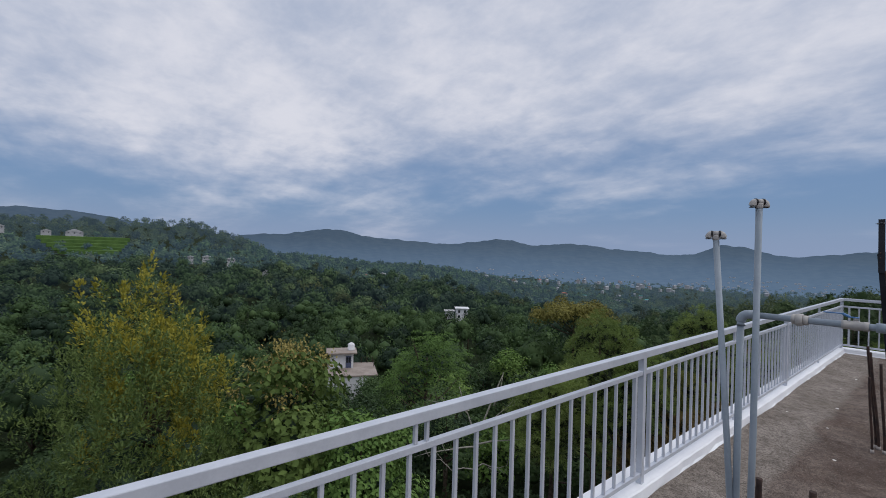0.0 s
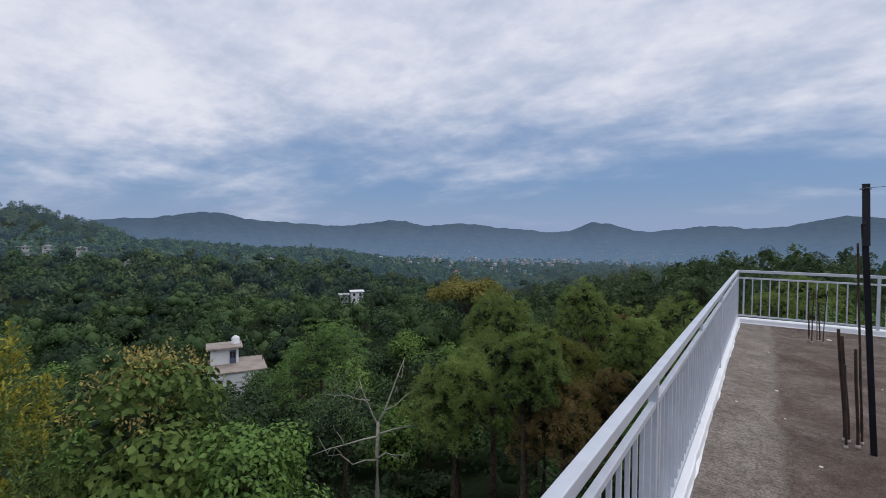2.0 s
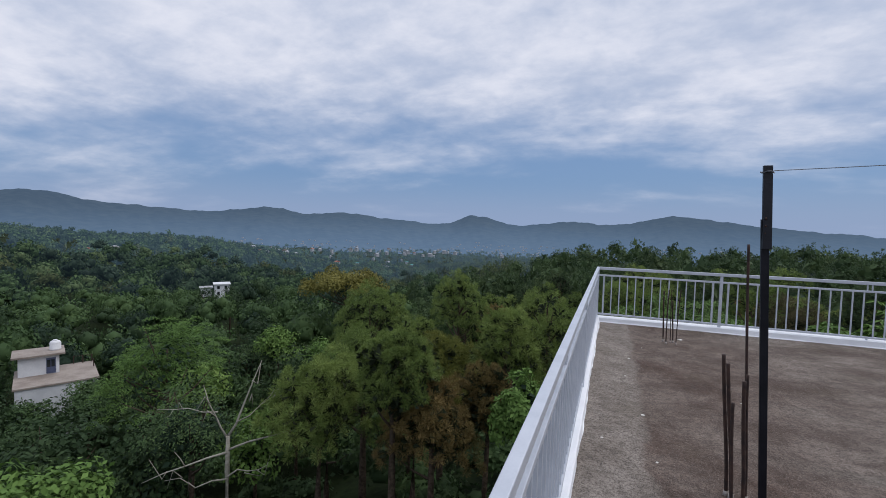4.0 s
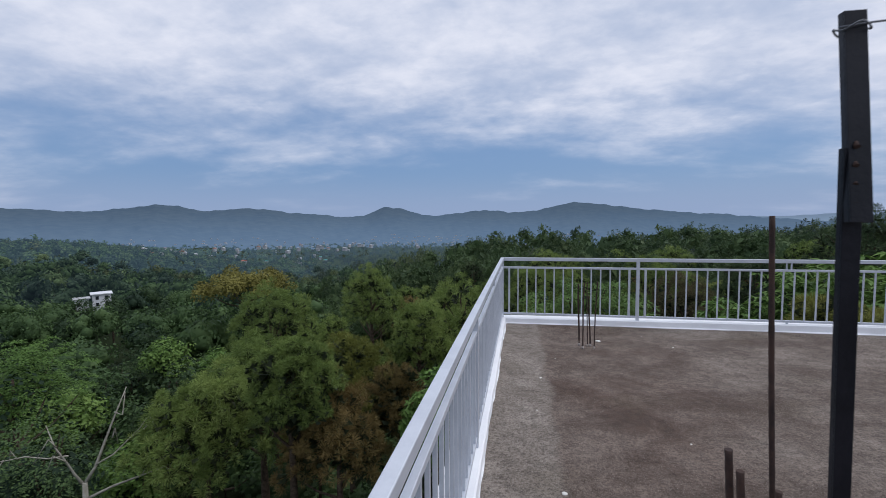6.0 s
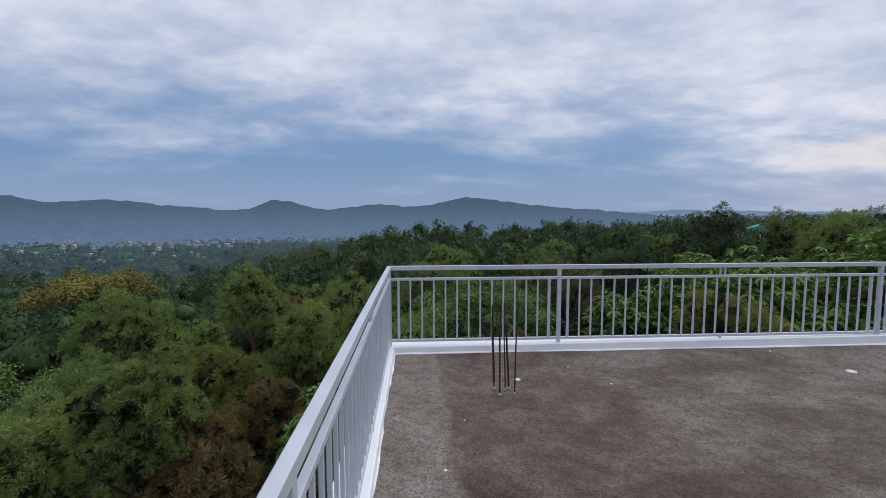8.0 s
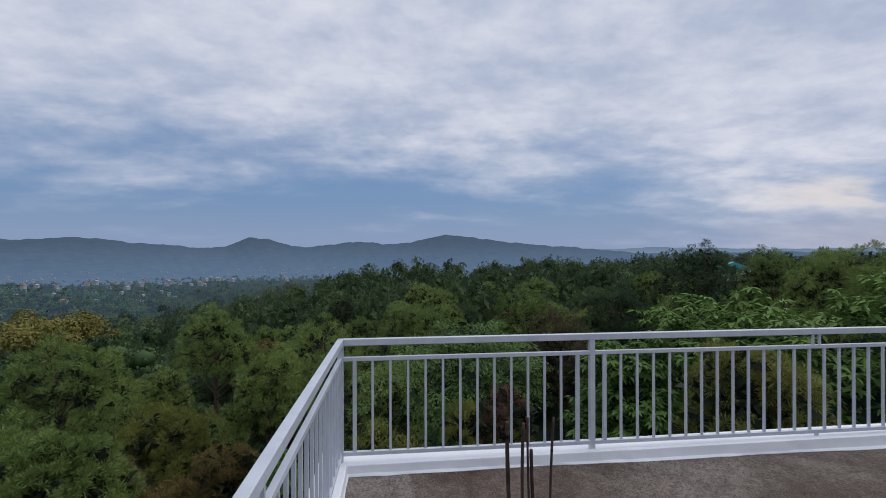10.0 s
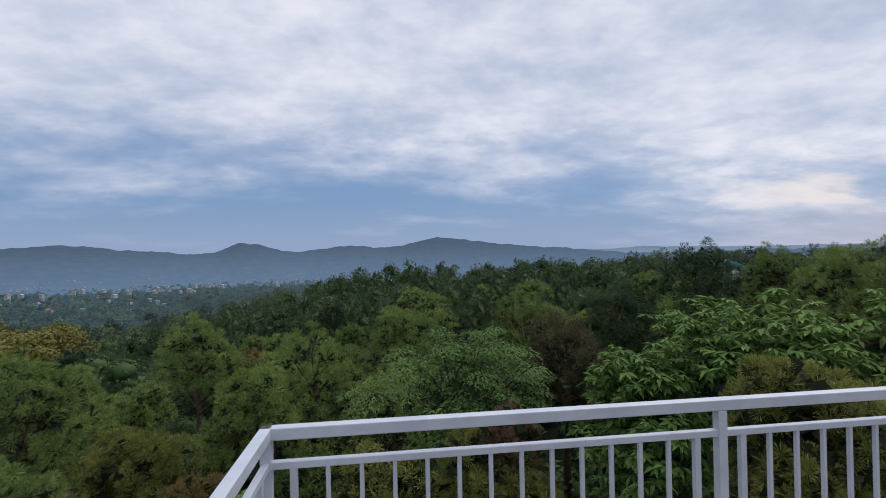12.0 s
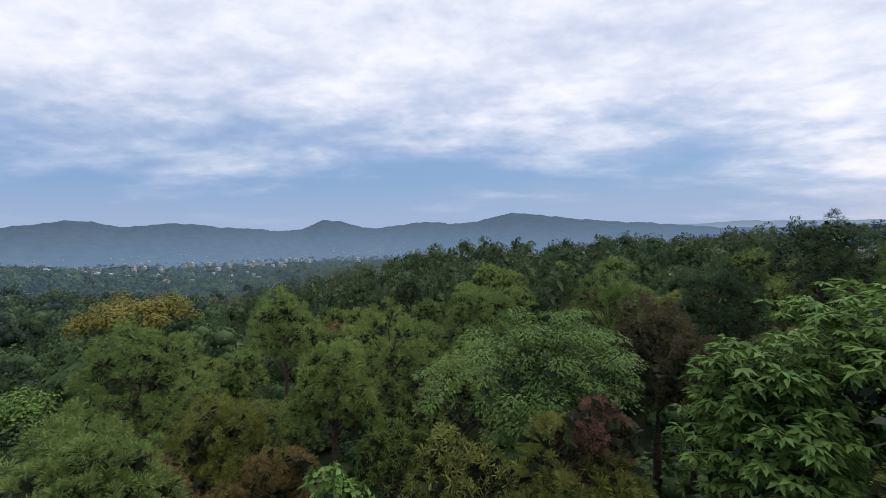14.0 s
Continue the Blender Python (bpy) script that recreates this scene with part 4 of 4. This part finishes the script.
# terraced fields on the west slope
for k in range(5):
    bm = bmesh.new()
    x0, y0, z0 = at_angle((1.482, -11.075, 1.657), -87.7, 0.49 - 0.33 * k, 392 - 9 * k)
    block(bm, (-26 + 3 * k, -2.2, -3), (24 - 2 * k, 2.2, 0), 0.3)
    o = part("field_terrace", bm, M_FIELD)
    o.matrix_basis = pose(x0, y0, z0, 0, 0, 87.7)
    tagged(o, "narrow bright green field terrace on the slope", "field", "field terraces")

# the town on the valley floor
rng = np.random.default_rng(12)
town = []
for k in range(50):
    if k < 34:
        turn, up, dist = rng.normal(-30, 8), rng.uniform(-3.75, -3.05), rng.uniform(900, 1300)
    else:
        turn, up, dist = rng.uniform(-55, -8), rng.uniform(-3.3, -2.6), rng.uniform(1350, 1700)
    x, y, z = at_angle((0.3, -7, 1.63), turn, up, dist)
    w = rng.uniform(3.5, 7)
    rf = (M_FARWALL, M_FARWALL, M_REDROOF, M_FARWALL, M_FARWALL, M_TEAL)[int(rng.integers(0, 6)) if k % 9 == 0 else int(rng.integers(0, 3)) if k % 4 == 0 else 1]
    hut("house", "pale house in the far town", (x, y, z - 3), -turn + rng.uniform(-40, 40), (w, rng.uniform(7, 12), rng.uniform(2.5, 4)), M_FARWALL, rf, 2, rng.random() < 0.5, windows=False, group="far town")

for k in range(18):
    turn, dist = rng.uniform(-50, -24), rng.uniform(520, 900)
    x, y = polar((0, 0), turn, dist)
    z = float(canopy(np.array([x]), np.array([y]))[0])
    w = rng.uniform(5, 9)
    rf = (M_FARWALL, M_FARWALL, M_REDROOF, M_TEAL, M_FARWALL, M_FARWALL)[k % 6]
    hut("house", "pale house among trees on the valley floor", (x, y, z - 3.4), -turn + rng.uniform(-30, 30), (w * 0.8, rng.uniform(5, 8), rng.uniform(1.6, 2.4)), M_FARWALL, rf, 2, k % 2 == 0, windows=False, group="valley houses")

# specks of settlement high on the far hills
bm = bmesh.new()
for k in range(280):
    turn, dist = rng.choice([-52, -36, -15, -12, 2, 12]) + rng.normal(0, 4.5), rng.uniform(1600, 1980)
    s = (dist - 1560) / 1440
    crest = 3000 * math.tan(radians(float(hill_line(np.array([turn]), SUMMITS, 0.1)[0]))) + 1.6
    z = -98 + (crest + 98) * s ** 1.5 + rng.uniform(0, 8)
    x, y = polar((0, 0), turn, dist)
    w = rng.uniform(2.0, 4.5)
    block(bm, (x - w, y - w * 0.5, z - 2), (x + w, y + w * 0.5, z + rng.uniform(0.5, 2)))
# pale houses coloured tin grey: the haze over them is put into the colour
tagged(part("far_settlement", bm, M_TIN), "pale specks of houses on the far hillside", "town", kind="stuff")


# ---- woods far and near ----
def lump(rng, squash=0.8, fine=False):
    """A rough closed core of a crown, so that light does not pass straight through."""
    bm = bmesh.new()
    bmesh.ops.create_icosphere(bm, subdivisions=1 if fine else 0, radius=1.0)
    v = np.array([p.co for p in bm.verts])
    t = np.array([[q.index for q in f.verts] for f in bm.faces])
    bm.free()
    return v * rng.uniform(0.72, 0.88, (len(v), 1)) * np.array([1, 1, squash]), t


def far_template(kind, seed, cards):
    """A crown one metre in radius and high, centred on the origin."""
    rng = np.random.default_rng(seed)
    small = cards ** -0.5
    cores, skins, outs = [], [], []
    count = 13 if cards > 150 else 8 if cards > 60 else 4
    for k in range(count):
        wide = rng.uniform(0.32, 0.52)
        mid_at = unit(1, rng, -0.15)[0] * np.array([0.60, 0.60, 0.52])
        cv, ct = lump(rng, 0.8, cards > 60)
        cores.append((cv * wide * 0.92 + mid_at, ct))
        u = unit(int(cards * 2.0 / count) + 2, rng, -0.3)
        skins.append(mid_at + u * wide * np.array([1, 1, 0.82]) * rng.uniform(0.82, 1.08, (len(u), 1)))
        outs.append(u)
    core, p, o = joined(cores), np.concatenate(skins), np.concatenate(outs)
    if kind == "pine":
        lobes = max(7, int(cards ** 0.5))
        p, o, _ = lobed(rng, (1, 1, 1), lobes, max(6, cards * 0.95 / lobes))
        many = 8 if cards > 200 else 5
        skin = puffs(p, o, 2.4 * small if cards > 60 else 0.40, many, rng, 0.15)
        inner = p[::3] * 0.72
        core = leaves(inner, inner, 0.42, 0.34, rng)
    else:
        skin = leaves(p, o, (2.0 if cards > 60 else 1.7) * small, (1.35 if cards > 60 else 1.1) * small, rng)
    return joined([(core[0] * (1.0 if kind == "pine" else 0.9), core[1]), skin])


def scatter(name, label, spots, templates, material, seed):
    """Many crowns joined into one object; each spot is x, y, top height, radius, half height."""
    rng = np.random.default_rng(seed)
    pieces = []
    for x, y, top, r, hh in spots:
        v, t = templates[int(rng.integers(0, len(templates)))]
        a = rng.uniform(0, math.tau)
        ca, sa = math.cos(a), math.sin(a)
        w = np.stack([(v[:, 0] * ca - v[:, 1] * sa) * r + x, (v[:, 0] * sa + v[:, 1] * ca) * r + y, v[:, 2] * hh + top - hh * 0.95], -1)
        pieces.append((w, t))
    if pieces:
        tagged(part(name, raw_mesh(name, *joined(pieces)), material), label, "woods", kind="stuff")


def spots_between(r0, r1, spacing, turns, seed):
    rng = np.random.default_rng(seed)
    out = []
    n = int(2 * r1 / spacing)
    for i in range(n):
        for j in range(n):
            x = -r1 + (i + rng.random()) * spacing
            y = -r1 + (j + rng.random()) * spacing
            r = math.hypot(x, y)
            a = math.degrees(math.atan2(x, y))
            if r0 <= r < r1 and turns[0] <= a <= turns[1]:
                out.append((x, y))
    return np.array(out)


def wood_spots(xy, rng, r_lo, r_hi, jitter):
    top = canopy(xy[:, 0], xy[:, 1]) + rng.normal(0, jitter, len(xy))
    rad = rng.uniform(r_lo, r_hi, len(xy))
    return [(x, y, t, r, r * h) for (x, y), t, r, h in zip(xy, top, rad, rng.uniform(1.0, 1.6, len(xy)))]


def is_pine(x, y):
    """Pines hold the ridge to the north and east and the far western crest; broad-leaved trees the valley."""
    a, r = math.degrees(math.atan2(x, y)), math.hypot(x, y)
    return a > (-40 if r < 58 else -26 + 8 * math.sin(r * 0.05)) or (a < -74 and r > 480)


def woods(ring_name, r0, r1, spacing, turns, cards, r_lo, r_hi, jitter, seed, look_up):
    rng = np.random.default_rng(seed)
    all_spots = wood_spots(spots_between(r0, r1, spacing, turns, seed), rng, r_lo, r_hi, jitter)
    pine_t = [far_template("pine", seed + k, cards) for k in range(3)]
    leaf_t = [far_template("broad", seed + 10 + k, int(cards * 0.8)) for k in range(3)]
    groups = {"pine": [], "dark": [], "green": [], "deep": [], "olive": [], "shade": [], "fresh": []}
    for s in all_spots:
        if is_pine(s[0], s[1]):
            groups["pine" if rng.random() < 0.6 else "dark"].append((s[0], s[1], s[2] - 1.2, s[3] * 0.85, s[4] * 0.8))
        else:
            u = rng.random()
            groups["green" if u < 0.34 else "deep" if u < 0.58 else "shade" if u < 0.82 else "fresh" if u < 0.95 else "olive"].append(s)
    for key, material, temps, word in (("pine", look_up["pine"], pine_t, "green pine crowns"), ("dark", look_up["dark"], pine_t, "dark pine crowns"), ("green", look_up["green"], leaf_t, "green broad-leaved crowns"), ("deep", look_up["deep"], leaf_t, "deep green broad-leaved crowns"), ("olive", look_up["olive"], leaf_t, "olive green broad-leaved crowns"), ("shade", look_up["shade"], leaf_t, "dark blue-green crowns"), ("fresh", look_up["fresh"], leaf_t, "fresh green crowns")):
        scatter(ring_name, word + " covering the slopes", groups[key], temps, material, seed + 7)


NEAR_TONES = {"pine": M_RIDGE, "dark": M_DARKPINE, "green": M_LEAF, "deep": M_DEEP, "olive": M_LEAF, "shade": M_SHADE, "fresh": M_LEAF}
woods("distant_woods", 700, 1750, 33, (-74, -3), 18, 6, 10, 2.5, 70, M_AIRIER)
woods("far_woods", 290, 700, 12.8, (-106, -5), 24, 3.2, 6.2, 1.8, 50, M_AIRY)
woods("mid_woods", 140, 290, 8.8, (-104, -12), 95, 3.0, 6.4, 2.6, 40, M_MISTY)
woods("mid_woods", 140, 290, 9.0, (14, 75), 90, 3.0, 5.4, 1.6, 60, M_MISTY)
woods("near_woods", 57, 140, 7.6, (-104, 75), 340, 2.7, 5.4, 1.4, 30, NEAR_TONES)


# ---- the trees close by, each one a thing ----
FOOT = lambda x, y: float(ground_at(x, y)[0])


def hero(name, label, category, kind, seed, eye, turn, up, dist, spread, leaf, detail=1.0, tip=None, bark=None, group=""):
    x, y, top = at_angle(eye, turn, up, dist)
    height = max(5.0, top - FOOT(x, y))
    t = make_tree(name, label, category, kind, seed, height, spread, leaf, detail, tip, group, bark)
    t.matrix_basis = pose(x, y, top - height, 0, 0, seed * 47 % 360)
    heroes.append((x, y, spread / 2))
    return t


heroes = []
hero("tree", "tall olive tree with bright yellow young shoots", "tree", "feathery", 3, EYE_A, -82.6, -5.4, 13.5, 6.0, M_FEATHER, 1.2, M_YELLOW)
hero("tree", "leafy green tree with pale new growth on top", "tree", "teak", 5, EYE_A, -69.1, -12.6, 15.5, 4.9, M_TEAK, 1.4, M_CREAM)
hero("tree", "fresh green bushy tree below the railing", "tree", "broad", 6, EYE_B, -62.2, -22.0, 12.5, 4.5, M_BRIGHT, 1.6)
hero("tree", "dense bright green tree beside the white house", "tree", "soft", 7, EYE_A, -50.8, -10.6, 42, 11.0, M_BRIGHT, 1.1)
hero("tree", "wide flat-topped amber tree with bare lower branches", "tree", "umbrella", 8, EYE_C, -33.6, -5.6, 70, 16, M_AMBER, 2.0, None, M_BARK)
hero("pine_tree", "green pine with rounded tufted crown", "tree", "pine", 9, EYE_C, -32.1, -13.2, 25, 6.5, M_NEEDLE, 1.3, group="pines")
hero("pine_tree", "green pine standing on the slope below", "tree", "pine", 10, EYE_C, -38.1, -16.1, 22, 5.5, M_NEEDLE, 1.2, group="pines")
hero("pine_tree", "pine with browning needles below the railing", "tree", "pine", 11, EYE_C, -23.2, -19.5, 19, 4.8, M_BROWN, 1.1, group="pines")
hero("pine_tree", "rounded green pine with a full crown", "tree", "pine", 12, EYE_E, -9.7, -8.6, 29, 8.0, M_NEEDLE, 1.5, group="pines")
hero("tree", "wide soft green tree below the roof corner", "tree", "soft", 13, EYE_E, 9.0, -10.2, 20, 9.6, M_SOFT, 1.4)
hero("bush", "reddish dry creeper-covered bush below the roof corner", "bush", "pine", 14, EYE_E, 15.4, -20.3, 12.5, 2.3, M_RED, 1.6)
hero("pine_tree", "olive pine below the roof corner", "tree", "pine", 15, EYE_E, 13.5, -22.6, 12.0, 4.2, M_OLIVE, 1.0, group="pines")
hero("tree", "spreading tree with large bright green leaves", "tree", "large_leaf", 16, EYE_D, 41.6, -5.0, 17, 8.5, M_BRIGHT, 1.3)
hero("tree", "second tree with large bright green leaves", "tree", "large_leaf", 17, EYE_D, 57.5, -2.6, 17, 7.5, M_BRIGHT, 1.2)
hero("tree", "low tree with large green leaves", "tree", "large_leaf", 18, EYE_D, 32.6, -12.2, 15.5, 5.0, M_BRIGHT, 1.0)
hero("pine_tree", "young olive pine close to the railing", "tree", "pine", 19, EYE_D, 47.5, -11.3, 10.5, 3.2, M_OLIVE, 1.0, group="pines")
hero("pine_tree", "tall dark pine above the ridge", "tree", "pine", 20, EYE_D, 36.9, 0.8, 42, 7.0, M_DARKPINE, 1.4, group="pines")
hero("pine_tree", "pine turning brown on the slope", "tree", "pine", 21, EYE_D, 22.2, -7.7, 26, 5.5, M_DULL, 1.0, group="pines")
hero("pine_tree", "green pine behind the wide tree", "tree", "pine", 22, EYE_D, 17.3, -5.3, 34, 6.5, M_NEEDLE, 1.0, group="pines")
hero("tree", "pine with dull brown needles among green pines", "tree", "pine", 23, EYE_E, 26.6, -12.3, 22, 3.4, M_DULL, 1.0)


for kd, sd, tn, up, ds, sp, mt, dt, lb in (
    ("pine", 51, -37.8, -8.5, 30, 7.0, M_NEEDLE, 1.1, "green pine with a broad tufted crown"),
    ("pine", 52, -22.4, -6.3, 40, 7.0, M_NEEDLE, 1.0, "rounded green pine on the ridge side"),
    ("pine", 53, -29.4, -18.2, 19, 4.6, M_OLIVE, 1.1, "yellowish green pine below the railing"),
    ("pine", 54, -23.0, -24.6, 14.5, 3.4, M_BROWN, 1.0, "pine with brown needles below the railing"),
    ("pine", 55, -37.8, -22.6, 14, 3.2, M_BROWN, 1.0, "orange-brown pine top below the railing"),
    ("pine", 56, -42.8, -19.1, 13.5, 3.8, M_NEEDLE, 1.1, "green pine top below the railing"),
    ("pine", 57, -17.0, -13.1, 24, 5.0, M_NEEDLE, 1.0, "green pine on the slope below"),
    ("broad", 58, -17.8, -28.0, 11.5, 2.6, M_BRIGHT, 1.0, "fresh green bush near the house wall"),
    ("pine", 59, 1.8, -7.2, 34, 6.0, M_NEEDLE, 1.0, "green pine behind the wide tree"),
    ("pine", 60, 28.6, -4.5, 36, 6.5, M_DARKPINE, 1.0, "dark pine below the ridge"),
    ("pine", 61, 50.6, 0.6, 34, 6.5, M_NEEDLE, 1.0, "tall green pine near the ridge"),
    ("pine", 62, 55.6, 1.2, 42, 7.0, M_DARKPINE, 1.0, "tall dark pine near the ridge"),
    ("pine", 63, 45.1, 0.2, 38, 5.5, M_NEEDLE, 1.0, "green pine near the ridge"),
):
    hero("pine_tree" if kd == "pine" else "bush", lb, "tree" if kd == "pine" else "bush", kd, sd, EYE_E, tn, up, ds, sp, mt, dt, group="pines" if kd == "pine" else "")
hero("tree", "dry reddish-brown tree on the ridge", "tree", "pine", 64, EYE_E, 58.5, 0.9, 33, 4.0, M_RED, 1.0)
hero("tree", "green tree in front of the white house", "tree", "broad", 24, EYE_A, -57.8, -16.5, 54, 6.5, M_LEAF, 0.8)
hero("tree", "deep green tree beside the house deck", "tree", "broad", 25, EYE_A, -68.1, -15.8, 57, 7.0, M_DEEP, 0.8)
hero("tree", "green tree below the house deck", "tree", "broad", 28, EYE_A, -62.7, -16.8, 55, 6.5, M_LEAF, 0.8)
hero("tree", "small green tree at the edge of the house deck", "tree", "broad", 29, EYE_A, -57.4, -15.6, 57, 4.6, M_LEAF, 0.7)
hero("tree", "green tree half hiding a white house", "tree", "broad", 26, EYE_C, -49.5, -7.6, 117, 7.5, M_LEAF, 0.6)
hero("tree", "green tree below a white house", "tree", "broad", 27, EYE_C, -46.7, -7.6, 115, 6.5, M_DEEP, 0.6)


def dead_tree(eye, turn, dist):
    """A bare bleached tree with forked, crooked limbs."""
    x, y = polar(eye, turn, dist)
    root = thing("dead_tree", "bare bleached dead tree with crooked branches", "tree", "", (x, y, -14.5))
    rng = np.random.default_rng(31)
    bm = tube(bmesh.new(), [(0, 0, -4), (0.05, 0, 2.0), (-0.05, 0.1, 4.2), (0.1, 0, 6.0)], [0.17, 0.14, 0.11, 0.085], 8)
    part("trunk", bm, M_PALEBARK, root)
    side = Vector((math.cos(radians(-turn)), math.sin(radians(-turn)), 0))
    ahead = Vector((-side.y, side.x, 0))
    for s, z0, reach, rise, th in ((1, 5.9, 1.5, 3.6, 0.10), (1, 5.3, 3.6, 0.9, 0.085), (-1, 5.2, 3.4, -0.6, 0.08), (-1, 5.9, 1.0, 2.6, 0.085), (-1, 3.9, 2.6, 0.3, 0.06), (1, 4.0, 1.8, 0.2, 0.06), (1, 6.6, 2.2, 1.4, 0.05), (-1, 7.2, 2.4, 0.5, 0.05)):
        start = Vector((0.05, 0, z0)) if z0 < 6.1 else Vector((0.05, 0, 5.9)) + side * s * 0.4 + Vector((0, 0, z0 - 5.9))
        pts = [start + side * s * reach * f + ahead * rng.normal(0, 0.25) * f + Vector((0, 0, rise * f ** 1.2 + rng.normal(0, 0.13) * min(1, f * 3))) for f in (0, 0.25, 0.5, 0.75, 1.0)]
        limb = part("limb", piped(pts, [th * 0.7, th * 0.55, th * 0.42, th * 0.28, th * 0.12], 6), M_PALEBARK, root)
        for q in (2, 3):
            tw = [pts[q] + side * s * 0.45 * f + Vector((rng.normal(0, 0.1), rng.normal(0, 0.1), rng.choice([-0.4, 0.7]) * f)) for f in (0, 0.5, 1.0)]
            part("twig", piped(tw, [th * 0.35, th * 0.25, th * 0.1], 5), M_PALEBARK, limb)
    return root


dead = dead_tree(EYE_B, -45.0, 23.5)

heroes.append((dead.location.x, dead.location.y, 4.5))

# fill between: copies of a few grown trees
pool = {}
for key, kind, seed, height, spread, leaf, detail, label in (
    ("b1", "broad", 41, 14, 6.0, M_LEAF, 0.38, "green broad-leaved tree on the slope"),
    ("b2", "broad", 42, 14, 7.0, M_DEEP, 0.38, "deep green broad-leaved tree on the slope"),
    ("b3", "soft", 43, 14, 6.5, M_LEAF, 0.36, "bushy green tree on the slope"),
    ("b4", "broad", 44, 14, 5.5, M_BRIGHT, 0.4, "fresh green tree on the slope"),
    ("p1", "pine", 45, 14, 5.5, M_NEEDLE, 0.8, "green pine on the slope"),
    ("p2", "pine", 46, 14, 5.0, M_DARKPINE, 0.8, "dark green pine on the slope"),
    ("p3", "pine", 47, 14, 4.6, M_OLIVE, 0.8, "olive green pine on the slope"),
    ("p4", "pine", 48, 14, 4.4, M_BROWN, 0.7, "pine with browning needles on the slope"),
):
    name = "pine_tree" if kind == "pine" else "tree"
    pool[key] = [make_tree(name, label, "tree", kind, seed, height, spread, leaf, detail, None, "pines" if kind == "pine" else "broad-leaved trees"), 0]
rng = np.random.default_rng(77)
for x, y in spots_between(11, 66, 5.2, (-103, 74), 78):
    r = math.hypot(x, y)
    if any(math.hypot(x - a, y - b) < s * 0.85 + 0.8 for a, b, s in heroes) or math.hypot(x - hx, y - hy) < 6.5:
        continue
    along = Vector((x - EYE_B[0], y - EYE_B[1]))
    to_dead = Vector((dead.location.x - EYE_B[0], dead.location.y - EYE_B[1]))
    if along.length < to_dead.length and abs(along.angle(to_dead)) < radians(13):
        continue
    if r < 13 and y < 6 and x > -9:
        continue
    top = float(canopy(np.array([x]), np.array([y]))[0]) + rng.normal(-1.0, 1.3) - max(0.0, (24 - r) * 0.22)
    u = rng.random()
    if is_pine(x, y):
        key = "p1" if u < 0.55 else "p2" if u < 0.86 else "p3" if u < 0.93 else "p4"
    else:
        key = "b1" if u < 0.34 else "b2" if u < 0.60 else "b3" if u < 0.82 else "b4"
    tree, used = pool[key]
    s = rng.uniform(0.85, 1.15) if used else 1.0
    if used == 0:
        stand(tree, x, y, top, 14, rng.uniform(0, 360), s)
    else:
        copy_thing(tree, Matrix.LocRotScale((x, y, top - 14 * s), Euler((0, 0, rng.uniform(0, 6.28))), (s, s, s)))
    pool[key][1] += 1

# undergrowth
under = spots_between(7, 62, 4.6, (-104, 75), 91)
rng = np.random.default_rng(92)
low_t = [far_template("broad", 95 + k, 170) for k in range(3)]
spots = [(x, y, FOOT(x, y) + rng.uniform(1.5, 4.0), rng.uniform(2.0, 3.2), rng.uniform(1.6, 2.8)) for x, y in under if not (x > -2.5 and y < 2.5)]
scatter("undergrowth", "dark tangled undergrowth between the trees", spots[::2], low_t, M_DEEP, 93)
scatter("undergrowth", "green shrubs between the trees", spots[1::2], low_t, M_LEAF, 94)
